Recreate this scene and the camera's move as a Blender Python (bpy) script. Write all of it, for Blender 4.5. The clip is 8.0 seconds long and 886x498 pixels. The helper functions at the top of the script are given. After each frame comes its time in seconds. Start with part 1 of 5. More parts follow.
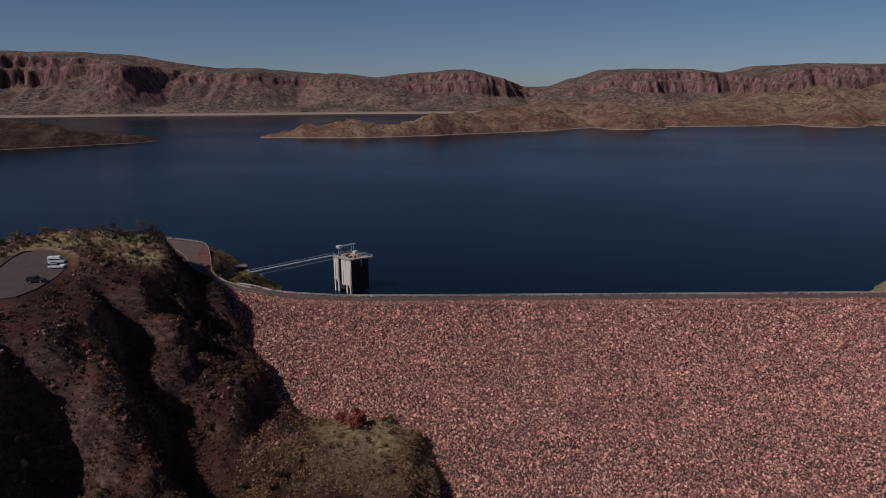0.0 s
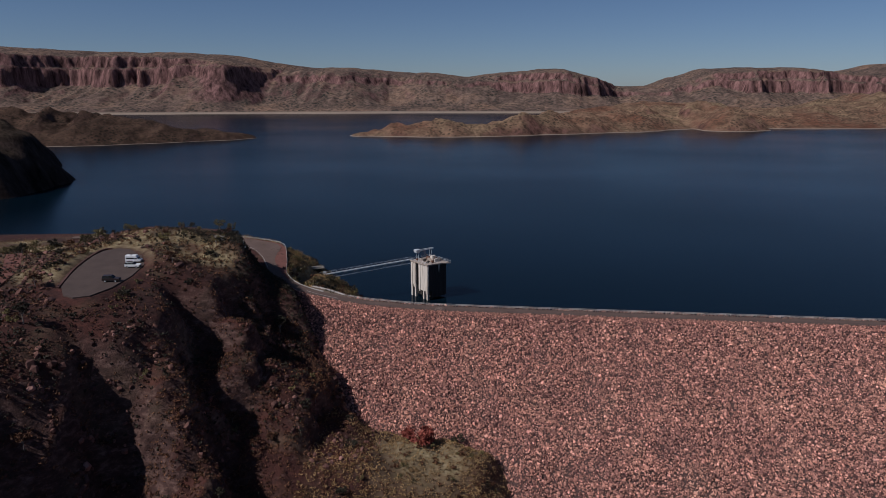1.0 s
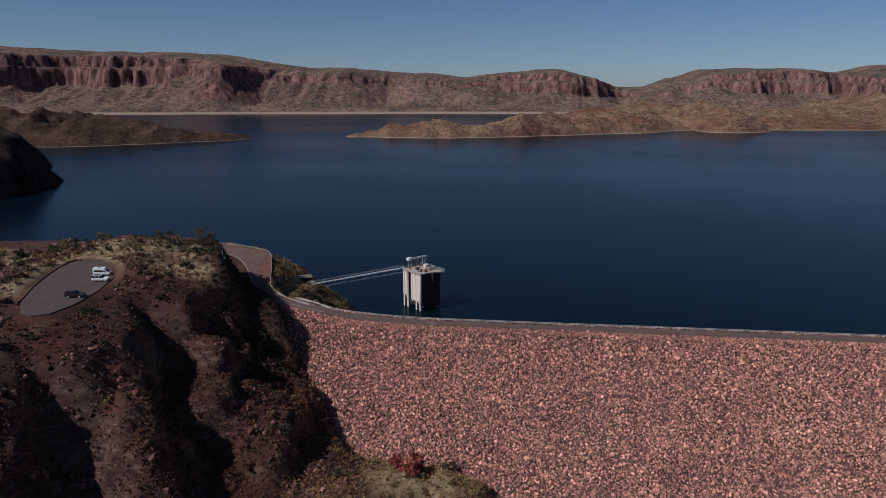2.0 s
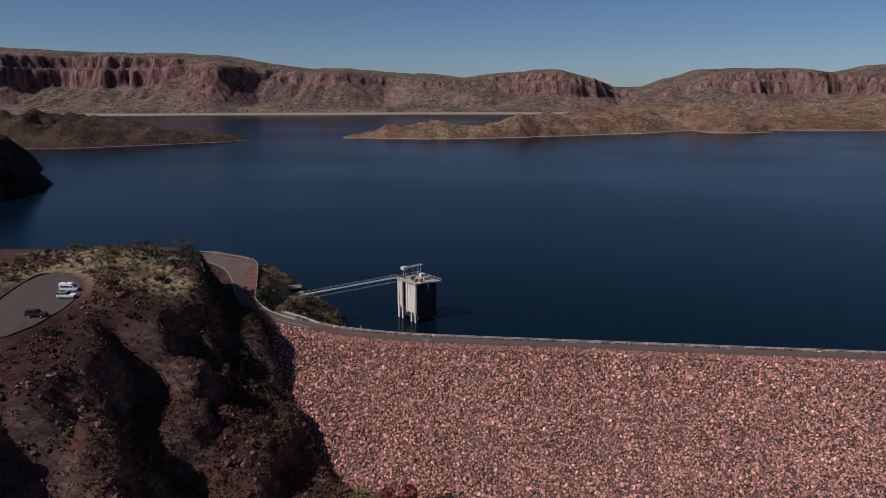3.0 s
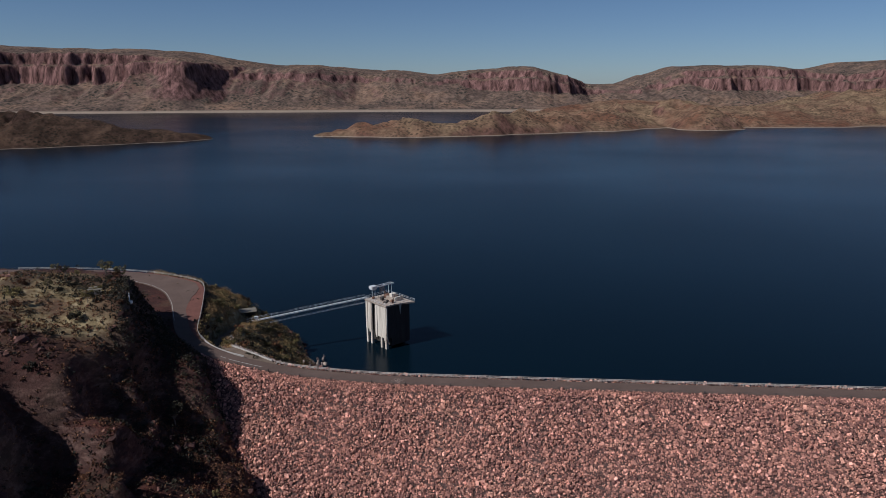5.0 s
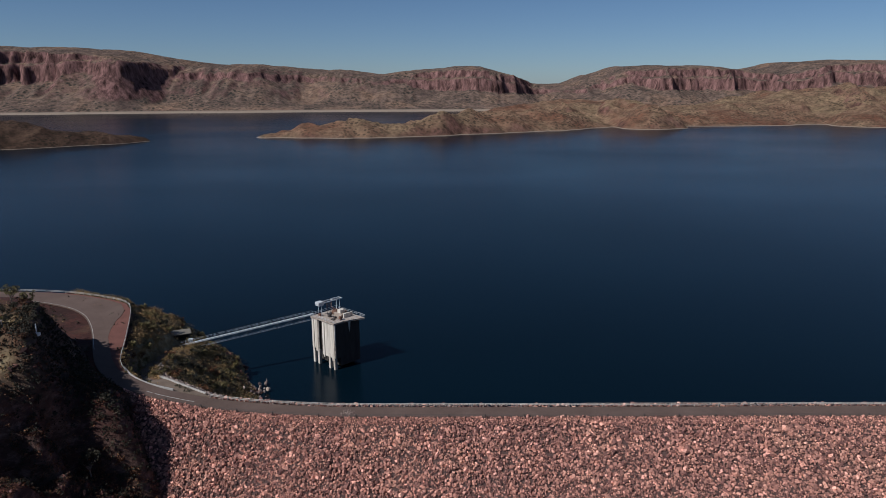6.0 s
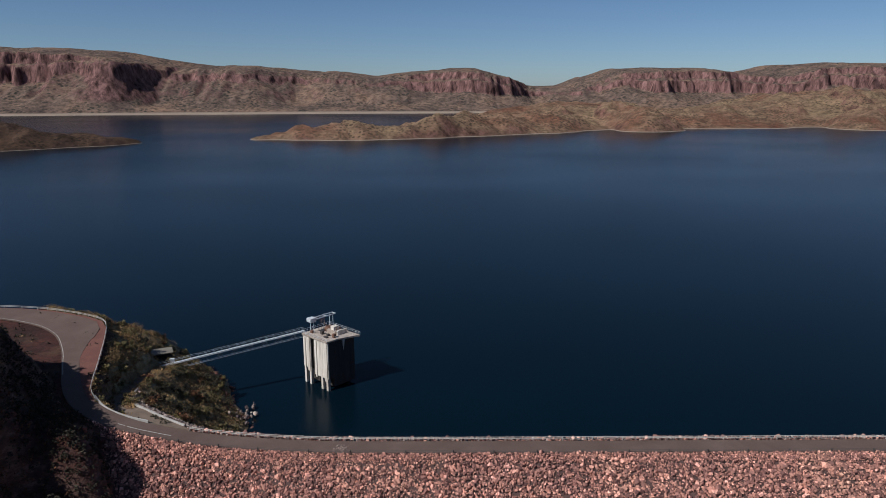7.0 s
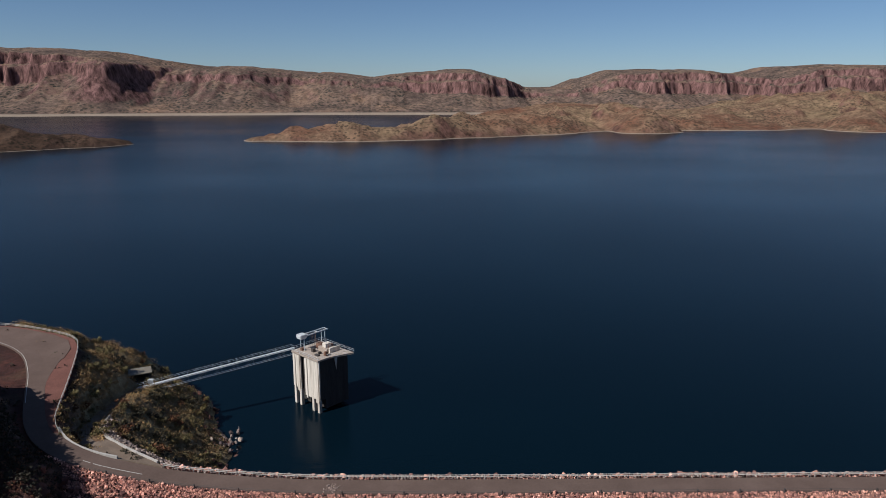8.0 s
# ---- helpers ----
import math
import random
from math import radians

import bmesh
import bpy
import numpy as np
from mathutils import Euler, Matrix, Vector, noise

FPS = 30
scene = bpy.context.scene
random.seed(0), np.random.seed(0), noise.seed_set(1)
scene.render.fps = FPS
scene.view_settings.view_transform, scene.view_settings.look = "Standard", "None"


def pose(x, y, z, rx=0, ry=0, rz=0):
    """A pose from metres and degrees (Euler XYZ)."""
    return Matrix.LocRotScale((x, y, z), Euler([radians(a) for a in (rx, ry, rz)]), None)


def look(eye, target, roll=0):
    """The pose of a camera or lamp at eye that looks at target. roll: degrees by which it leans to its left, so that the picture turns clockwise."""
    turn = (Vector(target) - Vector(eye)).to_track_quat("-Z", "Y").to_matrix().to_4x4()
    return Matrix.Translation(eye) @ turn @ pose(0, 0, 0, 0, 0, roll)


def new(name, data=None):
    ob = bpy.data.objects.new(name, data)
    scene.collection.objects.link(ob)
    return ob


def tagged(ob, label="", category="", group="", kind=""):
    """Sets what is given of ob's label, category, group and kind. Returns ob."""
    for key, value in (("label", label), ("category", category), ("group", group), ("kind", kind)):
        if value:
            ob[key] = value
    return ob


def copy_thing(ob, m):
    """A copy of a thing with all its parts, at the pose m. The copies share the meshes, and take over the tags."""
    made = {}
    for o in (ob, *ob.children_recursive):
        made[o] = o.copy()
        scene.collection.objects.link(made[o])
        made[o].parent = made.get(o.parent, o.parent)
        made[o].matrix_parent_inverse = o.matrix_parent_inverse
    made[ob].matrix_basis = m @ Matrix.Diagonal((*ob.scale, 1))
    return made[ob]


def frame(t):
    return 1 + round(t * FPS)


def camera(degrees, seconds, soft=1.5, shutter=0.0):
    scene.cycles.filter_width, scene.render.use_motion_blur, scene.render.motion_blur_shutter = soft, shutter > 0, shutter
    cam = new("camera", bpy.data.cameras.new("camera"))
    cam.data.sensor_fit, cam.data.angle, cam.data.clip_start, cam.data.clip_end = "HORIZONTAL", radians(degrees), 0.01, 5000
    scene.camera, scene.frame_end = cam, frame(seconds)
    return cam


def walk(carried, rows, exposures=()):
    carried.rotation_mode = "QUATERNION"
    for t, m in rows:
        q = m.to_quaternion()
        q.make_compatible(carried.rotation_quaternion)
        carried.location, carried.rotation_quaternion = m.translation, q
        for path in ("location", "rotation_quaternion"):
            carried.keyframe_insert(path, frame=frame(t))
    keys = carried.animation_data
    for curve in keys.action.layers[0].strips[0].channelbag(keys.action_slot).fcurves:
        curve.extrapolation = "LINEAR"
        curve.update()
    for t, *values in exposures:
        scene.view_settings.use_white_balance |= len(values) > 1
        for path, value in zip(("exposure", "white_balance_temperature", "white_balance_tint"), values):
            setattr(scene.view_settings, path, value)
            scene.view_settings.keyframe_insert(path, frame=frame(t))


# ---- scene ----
cam = camera(65.7, 8.0, soft=0.55)
PATH = [
    (0, (0.029, 0.106, 99.492), (0.044, 2.054, 99.039), -0.2),
    (0.5, (0.897, 6.404, 99.736), (0.686, 8.341, 99.282), -0.0),
    (1, (2.333, 14.14, 99.683), (2.099, 16.073, 99.229), -0.1),
    (1.5, (2.673, 22.056, 99.84), (2.442, 23.99, 99.386), -0.0),
    (3, (1.64, 46.153, 99.686), (1.415, 48.088, 99.234), -0.1),
    (3.5, (0.922, 54.328, 99.863), (0.698, 56.262, 99.408), -0.1),
    (4, (-0.179, 62.595, 99.994), (-0.401, 64.53, 99.536), -0.1),
    (4.5, (-1.259, 70.978, 99.901), (-1.478, 72.912, 99.442), -0.0),
    (5, (-1.977, 79.434, 99.768), (-2.126, 81.374, 99.308), -0.1),
    (5.2, (-2.445, 82.778, 99.789), (-2.534, 84.722, 99.328), -0.0),
    (6.5, (-4.801, 105.531, 100.036), (-4.796, 107.477, 99.575), -0.1),
    (7, (-5.989, 113.666, 99.699), (-5.976, 115.613, 99.243), 0.0),
    (7.5, (-7.061, 121.84, 99.341), (-7.039, 123.788, 98.888), 0.0),
    (8, (-7.29, 129.83, 99.25), (-7.264, 131.779, 98.797), 0.1),
]
EXPOSURES = [(0.0, -0.48, 5850, 18), (0.6, -0.33, 5800, 16), (1.5, -0.13, 5750, 14), (3.5, -0.05, 5700, 11), (5.0, 0.02, 5700, 10), (6.5, 0.12, 5650, 8), (8.0, 0.35, 5850, 8)]
walk(cam, [(t, look(eye, target, roll)) for t, eye, target, roll in PATH], EXPOSURES)

# ---- light ----
SUN_FROM = Vector((-0.79, -0.57, 0.96)).normalized()
world = bpy.data.worlds.new("sky")
scene.world = world
world.use_nodes = True
wt = world.node_tree
sky = wt.nodes.new("ShaderNodeTexSky")
sky.sky_type, sky.sun_disc = "NISHITA", False
sky.sun_elevation = math.asin(SUN_FROM.z)
sky.sun_rotation = math.atan2(SUN_FROM.x, SUN_FROM.y)
sky.altitude, sky.air_density, sky.dust_density, sky.ozone_density = 100, 0.7, 0.3, 3.5
wt.links.new(sky.outputs[0], wt.nodes["Background"].inputs[0])
wt.nodes["Background"].inputs[1].default_value = 0.05
sun = new("sun", bpy.data.lights.new("sun", "SUN"))
sun.data.energy, sun.data.angle, sun.data.color = 3.9, radians(0.53), (1.0, 0.93, 0.84)
sun.matrix_world = look(SUN_FROM * 300, (0, 0, 0))


# ---- materials ----
def node(tree, kind, **inputs):
    n = tree.nodes.new("ShaderNode" + kind)
    for k, v in inputs.items():
        n.inputs[k.replace("_", " ")].default_value = v
    return n


def ramp(tree, src, stops):
    n = tree.nodes.new("ShaderNodeValToRGB")
    el = n.color_ramp.elements
    while len(el) < len(stops):
        el.new(0.5)
    for e, (p, c) in zip(el, stops):
        e.position, e.color = p, (*c, 1) if len(c) == 3 else c
    tree.links.new(src, n.inputs[0])
    return n.outputs[0]


def mix(tree, a, b, fac, blend="MIX"):
    n = tree.nodes.new("ShaderNodeMix")
    n.data_type, n.blend_type = "RGBA", blend
    for sock, v in ((n.inputs[0], fac), (n.inputs[6], a), (n.inputs[7], b)):
        if hasattr(v, "node"):
            tree.links.new(v, sock)
        else:
            sock.default_value = v if isinstance(v, float) else (*v, 1)
    return n.outputs[2]


def base(name, rough=0.9, metal=0.0):
    m = bpy.data.materials.new(name)
    m.use_nodes = True
    t = m.node_tree
    b = t.nodes["Principled BSDF"]
    b.inputs["Roughness"].default_value, b.inputs["Metallic"].default_value = rough, metal
    b.inputs["Specular IOR Level"].default_value = 0.3
    return m, t, b


def noise_of(t, scale, detail=4.0, rough=0.6, stretch=None, coord="Position"):
    g = t.nodes.new("ShaderNodeNewGeometry")
    src = g.outputs["Position"]
    if coord == "Object":
        src = t.nodes.new("ShaderNodeTexCoord").outputs["Object"]
    if stretch:
        mp = node(t, "Mapping", Scale=stretch)
        t.links.new(src, mp.inputs[0])
        src = mp.outputs[0]
    n = node(t, "TexNoise", Scale=scale, Detail=detail, Roughness=rough)
    t.links.new(src, n.inputs["Vector"])
    return n.outputs["Fac"]


def bump(t, b, height, strength, distance):
    n = node(t, "Bump", Strength=strength, Distance=distance)
    t.links.new(height, n.inputs["Height"])
    t.links.new(n.outputs[0], b.inputs["Normal"])


def surface(name, cols, big, small, rough=0.9, relief=0.1, metal=0.0, pick="", contrast=0.5, stretch=None, coord="Position"):
    """Two scales of variation between three colours; pick: 'island' or 'object' adds a random tone per piece."""
    m, t, b = base(name, rough, metal)
    lo, mid, hi = cols
    c1 = ramp(t, noise_of(t, big, 3, 0.6, stretch, coord), [(0.3, lo), (0.5, mid), (0.72, hi)])
    fine = noise_of(t, small, 5, 0.7, stretch, coord)
    c2 = ramp(t, fine, [(0.32, [v * (1 - contrast) for v in mid]), (0.68, [min(1, v * (1 + contrast)) for v in mid])])
    out = mix(t, c1, c2, 0.5)
    if pick:
        if pick == "island":
            r = t.nodes.new("ShaderNodeNewGeometry").outputs["Random Per Island"]
        else:
            r = t.nodes.new("ShaderNodeObjectInfo").outputs["Random"]
        tone = ramp(t, r, [(0.0, (0.24, 0.22, 0.25)), (0.3, (0.6, 0.57, 0.59)), (0.65, (1.0, 0.96, 0.92)), (0.9, (1.5, 1.48, 1.38)), (1.0, (2.3, 2.35, 2.3))])
        out = mix(t, out, tone, 1.0, "MULTIPLY")
    t.links.new(out, b.inputs["Base Color"])
    if relief:
        bump(t, b, fine, 0.6, relief)
    return m


M_ROCK = surface("red riprap stone", [(0.30, 0.158, 0.135), (0.45, 0.226, 0.175), (0.56, 0.33, 0.24)], 0.09, 1.6, 0.92, 0.12, pick="island", contrast=0.35)
M_ROCK1 = surface("red riprap block", [(0.30, 0.158, 0.135), (0.45, 0.226, 0.175), (0.56, 0.33, 0.24)], 0.09, 1.6, 0.92, 0.12, pick="object", contrast=0.35)
M_BOULDER = surface("brown sandstone boulder", [(0.075, 0.036, 0.028), (0.135, 0.066, 0.052), (0.24, 0.13, 0.105)], 0.15, 1.8, 0.92, 0.12, pick="island")
M_RUBBLE = surface("pale rubble", [(0.19, 0.14, 0.12), (0.29, 0.225, 0.195), (0.40, 0.33, 0.29)], 0.4, 3.0, 0.9, 0.05, pick="island")
# dam core: the dark colour stands in for shade in the gaps between stones
M_CORE = surface("gravel under the stones, dark as gap shade", [(0.06, 0.035, 0.03), (0.085, 0.05, 0.043), (0.12, 0.072, 0.06)], 0.5, 3.0, 0.95, 0.1)
M_ASPHALT = surface("worn asphalt", [(0.085, 0.055, 0.043), (0.115, 0.076, 0.06), (0.15, 0.103, 0.083)], 0.15, 2.5, 0.92, 0.01, contrast=0.2)
M_PARK = surface("grey gravelly asphalt", [(0.05, 0.034, 0.028), (0.074, 0.051, 0.042), (0.10, 0.07, 0.056)], 0.2, 2.5, 0.92, 0.01, contrast=0.25)
M_DUST = surface("dusty path", [(0.12, 0.085, 0.062), (0.165, 0.12, 0.088), (0.22, 0.165, 0.125)], 0.3, 3.0, 0.95, 0.02, contrast=0.25)
M_GRAVEL = surface("red gravel", [(0.10, 0.044, 0.033), (0.145, 0.06, 0.045), (0.2, 0.092, 0.07)], 0.2, 3.5, 0.95, 0.05)
M_CONC = surface("weathered concrete", [(0.24, 0.18, 0.13), (0.64, 0.57, 0.485), (0.8, 0.75, 0.68)], 0.42, 1.6, 0.88, 0.02, contrast=0.45, stretch=(1.8, 1.8, 0.09))
# concrete again, its colour darkened to carry the shade of the sunless side
M_CONCDARK = surface("stained concrete darkened for shade", [(0.03, 0.026, 0.024), (0.05, 0.043, 0.038), (0.085, 0.074, 0.065)], 0.4, 2.0, 0.9, 0.02, contrast=0.3, stretch=(1.6, 1.6, 0.2))
M_DECK = surface("stained deck concrete", [(0.22, 0.17, 0.135), (0.37, 0.30, 0.245), (0.54, 0.47, 0.4)], 0.5, 2.2, 0.9, 0.02, contrast=0.35)
M_KERB = surface("whitewashed kerb", [(0.30, 0.27, 0.24), (0.42, 0.385, 0.345), (0.54, 0.5, 0.45)], 0.5, 3.0, 0.85, 0.01, contrast=0.2)
M_GALV = surface("galvanised steel", [(0.5, 0.5, 0.5), (0.6, 0.6, 0.6), (0.68, 0.68, 0.67)], 0.6, 5.0, 0.5, 0.0, metal=0.15, contrast=0.15)
M_DARKSTEEL = surface("dark painted steel", [(0.05, 0.045, 0.04), (0.075, 0.065, 0.06), (0.11, 0.09, 0.08)], 0.8, 5.0, 0.6, 0.0, metal=0.2, contrast=0.2)
M_RUST = surface("rusty machinery", [(0.10, 0.05, 0.035), (0.17, 0.09, 0.06), (0.24, 0.15, 0.11)], 0.8, 4.0, 0.8, 0.01)
M_WHITE = surface("white paint", [(0.66, 0.66, 0.65), (0.74, 0.74, 0.73), (0.8, 0.8, 0.79)], 0.6, 5.0, 0.4, 0.0, contrast=0.05)
M_SHED = surface("weathered tin roof", [(0.13, 0.11, 0.085), (0.18, 0.155, 0.12), (0.24, 0.21, 0.17)], 0.8, 4.0, 0.6, 0.0, contrast=0.2)
M_CARDARK = surface("dark car paint", [(0.025, 0.02, 0.02), (0.035, 0.026, 0.025), (0.05, 0.04, 0.038)], 0.8, 5.0, 0.3, 0.0, contrast=0.1)
M_GLASS = surface("tinted car glass", [(0.012, 0.014, 0.016), (0.016, 0.018, 0.02), (0.02, 0.022, 0.025)], 1.0, 5.0, 0.08, 0.0, contrast=0.05)
M_TYRE = surface("black rubber", [(0.015, 0.015, 0.015), (0.02, 0.02, 0.02), (0.03, 0.03, 0.03)], 1.0, 6.0, 0.85, 0.0)
M_BARK = surface("grey bark", [(0.10, 0.08, 0.065), (0.17, 0.14, 0.115), (0.25, 0.21, 0.18)], 1.5, 6.0, 0.95, 0.02)


def leaf_mat(name, a, b_, c):
    m, t, b = base(name, 0.75)
    r = t.nodes.new("ShaderNodeNewGeometry").outputs["Random Per Island"]
    col = ramp(t, r, [(0.0, a), (0.5, b_), (1.0, c)])
    o = t.nodes.new("ShaderNodeObjectInfo").outputs["Random"]
    col = mix(t, col, ramp(t, o, [(0.0, (0.75, 0.72, 0.7)), (1.0, (1.25, 1.2, 1.1))]), 1.0, "MULTIPLY")
    big = noise_of(t, 0.06, 2)
    col = mix(t, col, ramp(t, big, [(0.35, (0.7, 0.68, 0.66)), (0.65, (1.2, 1.15, 1.05))]), 1.0, "MULTIPLY")
    t.links.new(col, b.inputs["Base Color"])
    return m


M_LEAF = leaf_mat("olive leaves", (0.085, 0.076, 0.034), (0.15, 0.128, 0.058), (0.24, 0.195, 0.095))
M_LEAFDARK = leaf_mat("dark scrub leaves", (0.02, 0.02, 0.012), (0.035, 0.032, 0.02), (0.06, 0.05, 0.032))
M_SCRUB = leaf_mat("dry brown scrub", (0.05, 0.022, 0.012), (0.10, 0.045, 0.024), (0.175, 0.088, 0.046))
M_STRAW = leaf_mat("dry straw grass", (0.17, 0.112, 0.055), (0.245, 0.165, 0.082), (0.32, 0.225, 0.122))
M_REDLEAF = leaf_mat("red flowering leaves", (0.16, 0.04, 0.03), (0.25, 0.063, 0.048), (0.34, 0.105, 0.08))


def ground_mat():
    """Red-brown soil and rock by steepness, straw grass where the mask says so."""
    m, t, b = base("red soil and rock", 0.95)
    big, fine = noise_of(t, 0.035, 4), noise_of(t, 0.55, 6, 0.75)
    soil = ramp(t, big, [(0.3, (0.028, 0.0115, 0.009)), (0.5, (0.052, 0.0185, 0.0135)), (0.7, (0.102, 0.034, 0.023))])
    soil = mix(t, soil, ramp(t, fine, [(0.35, (0.4, 0.38, 0.36)), (0.65, (1.45, 1.4, 1.35))]), 0.85, "MULTIPLY")
    rock = ramp(t, noise_of(t, 0.3, 6, 0.75, (1, 1, 2.2)), [(0.3, (0.022, 0.012, 0.010)), (0.5, (0.066, 0.033, 0.026)), (0.72, (0.2, 0.12, 0.095))])
    g = t.nodes.new("ShaderNodeNewGeometry")
    sep = t.nodes.new("ShaderNodeSeparateXYZ")
    t.links.new(g.outputs["True Normal"], sep.inputs[0])
    steep = ramp(t, sep.outputs[2], [(0.5, (1, 1, 1)), (0.78, (0, 0, 0))])
    col = mix(t, soil, rock, steep)
    at = t.nodes.new("ShaderNodeAttribute")
    at.attribute_name = "straw"
    straw = ramp(t, noise_of(t, 0.35, 5, 0.7), [(0.3, (0.13, 0.09, 0.045)), (0.5, (0.26, 0.195, 0.10)), (0.7, (0.40, 0.32, 0.19))])
    col = mix(t, col, straw, at.outputs["Fac"])
    t.links.new(col, b.inputs["Base Color"])
    bump(t, b, fine, 0.9, 0.6)
    return m


M_GROUND = ground_mat()


def hills_mat(name, cliff, talus, scrub, dot_scale, ring=5.0, lo=(0.7, 0.7, 0.7), hi=(1.3, 1.3, 1.3)):
    """Far country: cliffs with upright streaks, dotted scrub on the slopes, a pale bare ring above the water."""
    m, t, b = base(name, 1.0)
    b.inputs["Specular IOR Level"].default_value = 0.05
    g = t.nodes.new("ShaderNodeNewGeometry")
    sep = t.nodes.new("ShaderNodeSeparateXYZ")
    t.links.new(g.outputs["Normal"], sep.inputs[0])
    pos = t.nodes.new("ShaderNodeSeparateXYZ")
    t.links.new(g.outputs["Position"], pos.inputs[0])
    streak = noise_of(t, 0.05, 5, 0.7, (1, 1, 0.12))
    rock = ramp(t, streak, [(0.34, [v * 0.22 for v in cliff]), (0.5, cliff), (0.64, [v * 1.9 for v in cliff])])
    soil = ramp(t, noise_of(t, 0.006, 6, 0.65), [(0.32, [v * k for v, k in zip(talus, lo)]), (0.5, talus), (0.66, [v * k for v, k in zip(talus, hi)])])
    soil = mix(t, soil, ramp(t, noise_of(t, 0.04, 5, 0.7), [(0.36, (0.42, 0.42, 0.44)), (0.64, (1.6, 1.55, 1.5))]), 0.68, "MULTIPLY")
    v = node(t, "TexVoronoi", Scale=dot_scale)
    t.links.new(g.outputs["Position"], v.inputs["Vector"])
    dots = ramp(t, v.outputs["Distance"], [(0.28, (1, 1, 1)), (0.5, (0, 0, 0))])
    patch = ramp(t, noise_of(t, 0.008, 4), [(0.35, (0.15, 0.15, 0.15)), (0.6, (0.9, 0.9, 0.9))])
    soil = mix(t, soil, scrub, mix(t, dots, patch, 1.0, "MULTIPLY"))
    steep = ramp(t, sep.outputs[2], [(0.66, (1, 1, 1)), (0.86, (0, 0, 0))])
    col = mix(t, soil, rock, steep)
    if ring:
        n = node(t, "Math")
        n.operation = "DIVIDE"
        t.links.new(pos.outputs[2], n.inputs[0])
        n.inputs[1].default_value = ring
        bare = ramp(t, n.outputs[0], [(0.75, (1, 1, 1)), (1.0, (0, 0, 0))])
        col = mix(t, col, (0.33, 0.255, 0.195), bare)
    t.links.new(col, b.inputs["Base Color"])
    bump(t, b, noise_of(t, 0.06, 6, 0.75), 1.0, 11.0)
    return m


M_RANGE = hills_mat("red range", (0.16, 0.087, 0.077), (0.17, 0.119, 0.092), (0.036, 0.037, 0.03), 0.06, 9.0, (0.6, 0.6, 0.66), (1.4, 1.28, 1.15))
M_HEAD = hills_mat("tan headland", (0.15, 0.078, 0.06), (0.225, 0.14, 0.09), (0.07, 0.05, 0.034), 0.12, 1.7, (0.75, 0.5, 0.48), (1.15, 1.3, 1.2))
M_ISLE = hills_mat("brown island", (0.075, 0.045, 0.035), (0.085, 0.053, 0.037), (0.026, 0.022, 0.016), 0.16, 0.7)
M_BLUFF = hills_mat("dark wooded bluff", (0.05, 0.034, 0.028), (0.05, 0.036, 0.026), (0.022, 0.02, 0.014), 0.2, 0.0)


def water_mat():
    m, t, b = base("lake water", 0.2)
    gust = noise_of(t, 0.0025, 3, 0.5, (0.6, 1, 1))
    t.links.new(ramp(t, gust, [(0.3, (0.17, 0.17, 0.17)), (0.7, (0.27, 0.27, 0.27))]), b.inputs["Roughness"])
    b.inputs["IOR"].default_value = 1.33
    b.inputs["Specular IOR Level"].default_value = 0.11
    b.inputs["Specular Tint"].default_value = (0.72, 0.92, 1.0, 1)
    col = ramp(t, noise_of(t, 0.003, 4, 0.5, (0.6, 1, 1)), [(0.3, (0.0013, 0.005, 0.0092)), (0.7, (0.0019, 0.0085, 0.0148))])
    t.links.new(col, b.inputs["Base Color"])
    n1, n2 = noise_of(t, 0.35, 3, 0.6, (0.5, 1, 1)), noise_of(t, 0.035, 3, 0.5, (0.4, 1, 1))
    add = node(t, "Math")
    t.links.new(n1, add.inputs[0]), t.links.new(n2, add.inputs[1])
    bump(t, b, add.outputs[0], 0.2, 0.3)
    return m


M_WATER = water_mat()


# ---- mesh helpers ----
def mesh_of(name, verts, faces, material, smooth=False):
    me = bpy.data.meshes.new(name)
    me.from_pydata([tuple(v) for v in verts], [], [tuple(f) for f in faces])
    me.materials.append(material)
    if smooth:
        me.shade_smooth()
    return me


def fast_mesh(name, verts, faces, material, smooth=False):
    """numpy arrays: verts n x 3, faces m x k with k corners each."""
    me = bpy.data.meshes.new(name)
    nv, (nf, k) = len(verts), faces.shape
    me.vertices.add(nv), me.loops.add(nf * k), me.polygons.add(nf)
    me.vertices.foreach_set("co", np.ascontiguousarray(verts, dtype=np.float32).ravel())
    me.loops.foreach_set("vertex_index", np.ascontiguousarray(faces, dtype=np.int32).ravel())
    me.polygons.foreach_set("loop_start", np.arange(0, nf * k, k, dtype=np.int32))
    me.update(calc_edges=True)
    me.validate()
    me.materials.append(material)
    if smooth:
        me.shade_smooth()
    else:
        me.shade_flat()
    return me


def part(name, bm, material, parent=None, label="", smooth=False):
    me = bpy.data.meshes.new(name)
    bm.to_mesh(me)
    bm.free()
    me.materials.append(material)
    if smooth:
        me.shade_smooth()
    ob = new(name, me)
    ob.parent = parent
    return tagged(ob, label)


def thing(name, m, label, category, group="", kind=""):
    ob = new(name)
    ob.matrix_world = m
    return tagged(ob, label, category, group, kind)


def box(bm, x0, x1, y0, y1, z0, z1, bevel=0.0):
    r = bmesh.ops.create_cube(bm, size=1, matrix=Matrix.Translation(((x0 + x1) / 2, (y0 + y1) / 2, (z0 + z1) / 2)) @ Matrix.Diagonal((x1 - x0, y1 - y0, z1 - z0, 1)))
    if bevel:
        edges = {e for v in r["verts"] for e in v.link_edges}
        bmesh.ops.bevel(bm, geom=list(edges), offset=bevel, segments=2, affect="EDGES")
    return bm


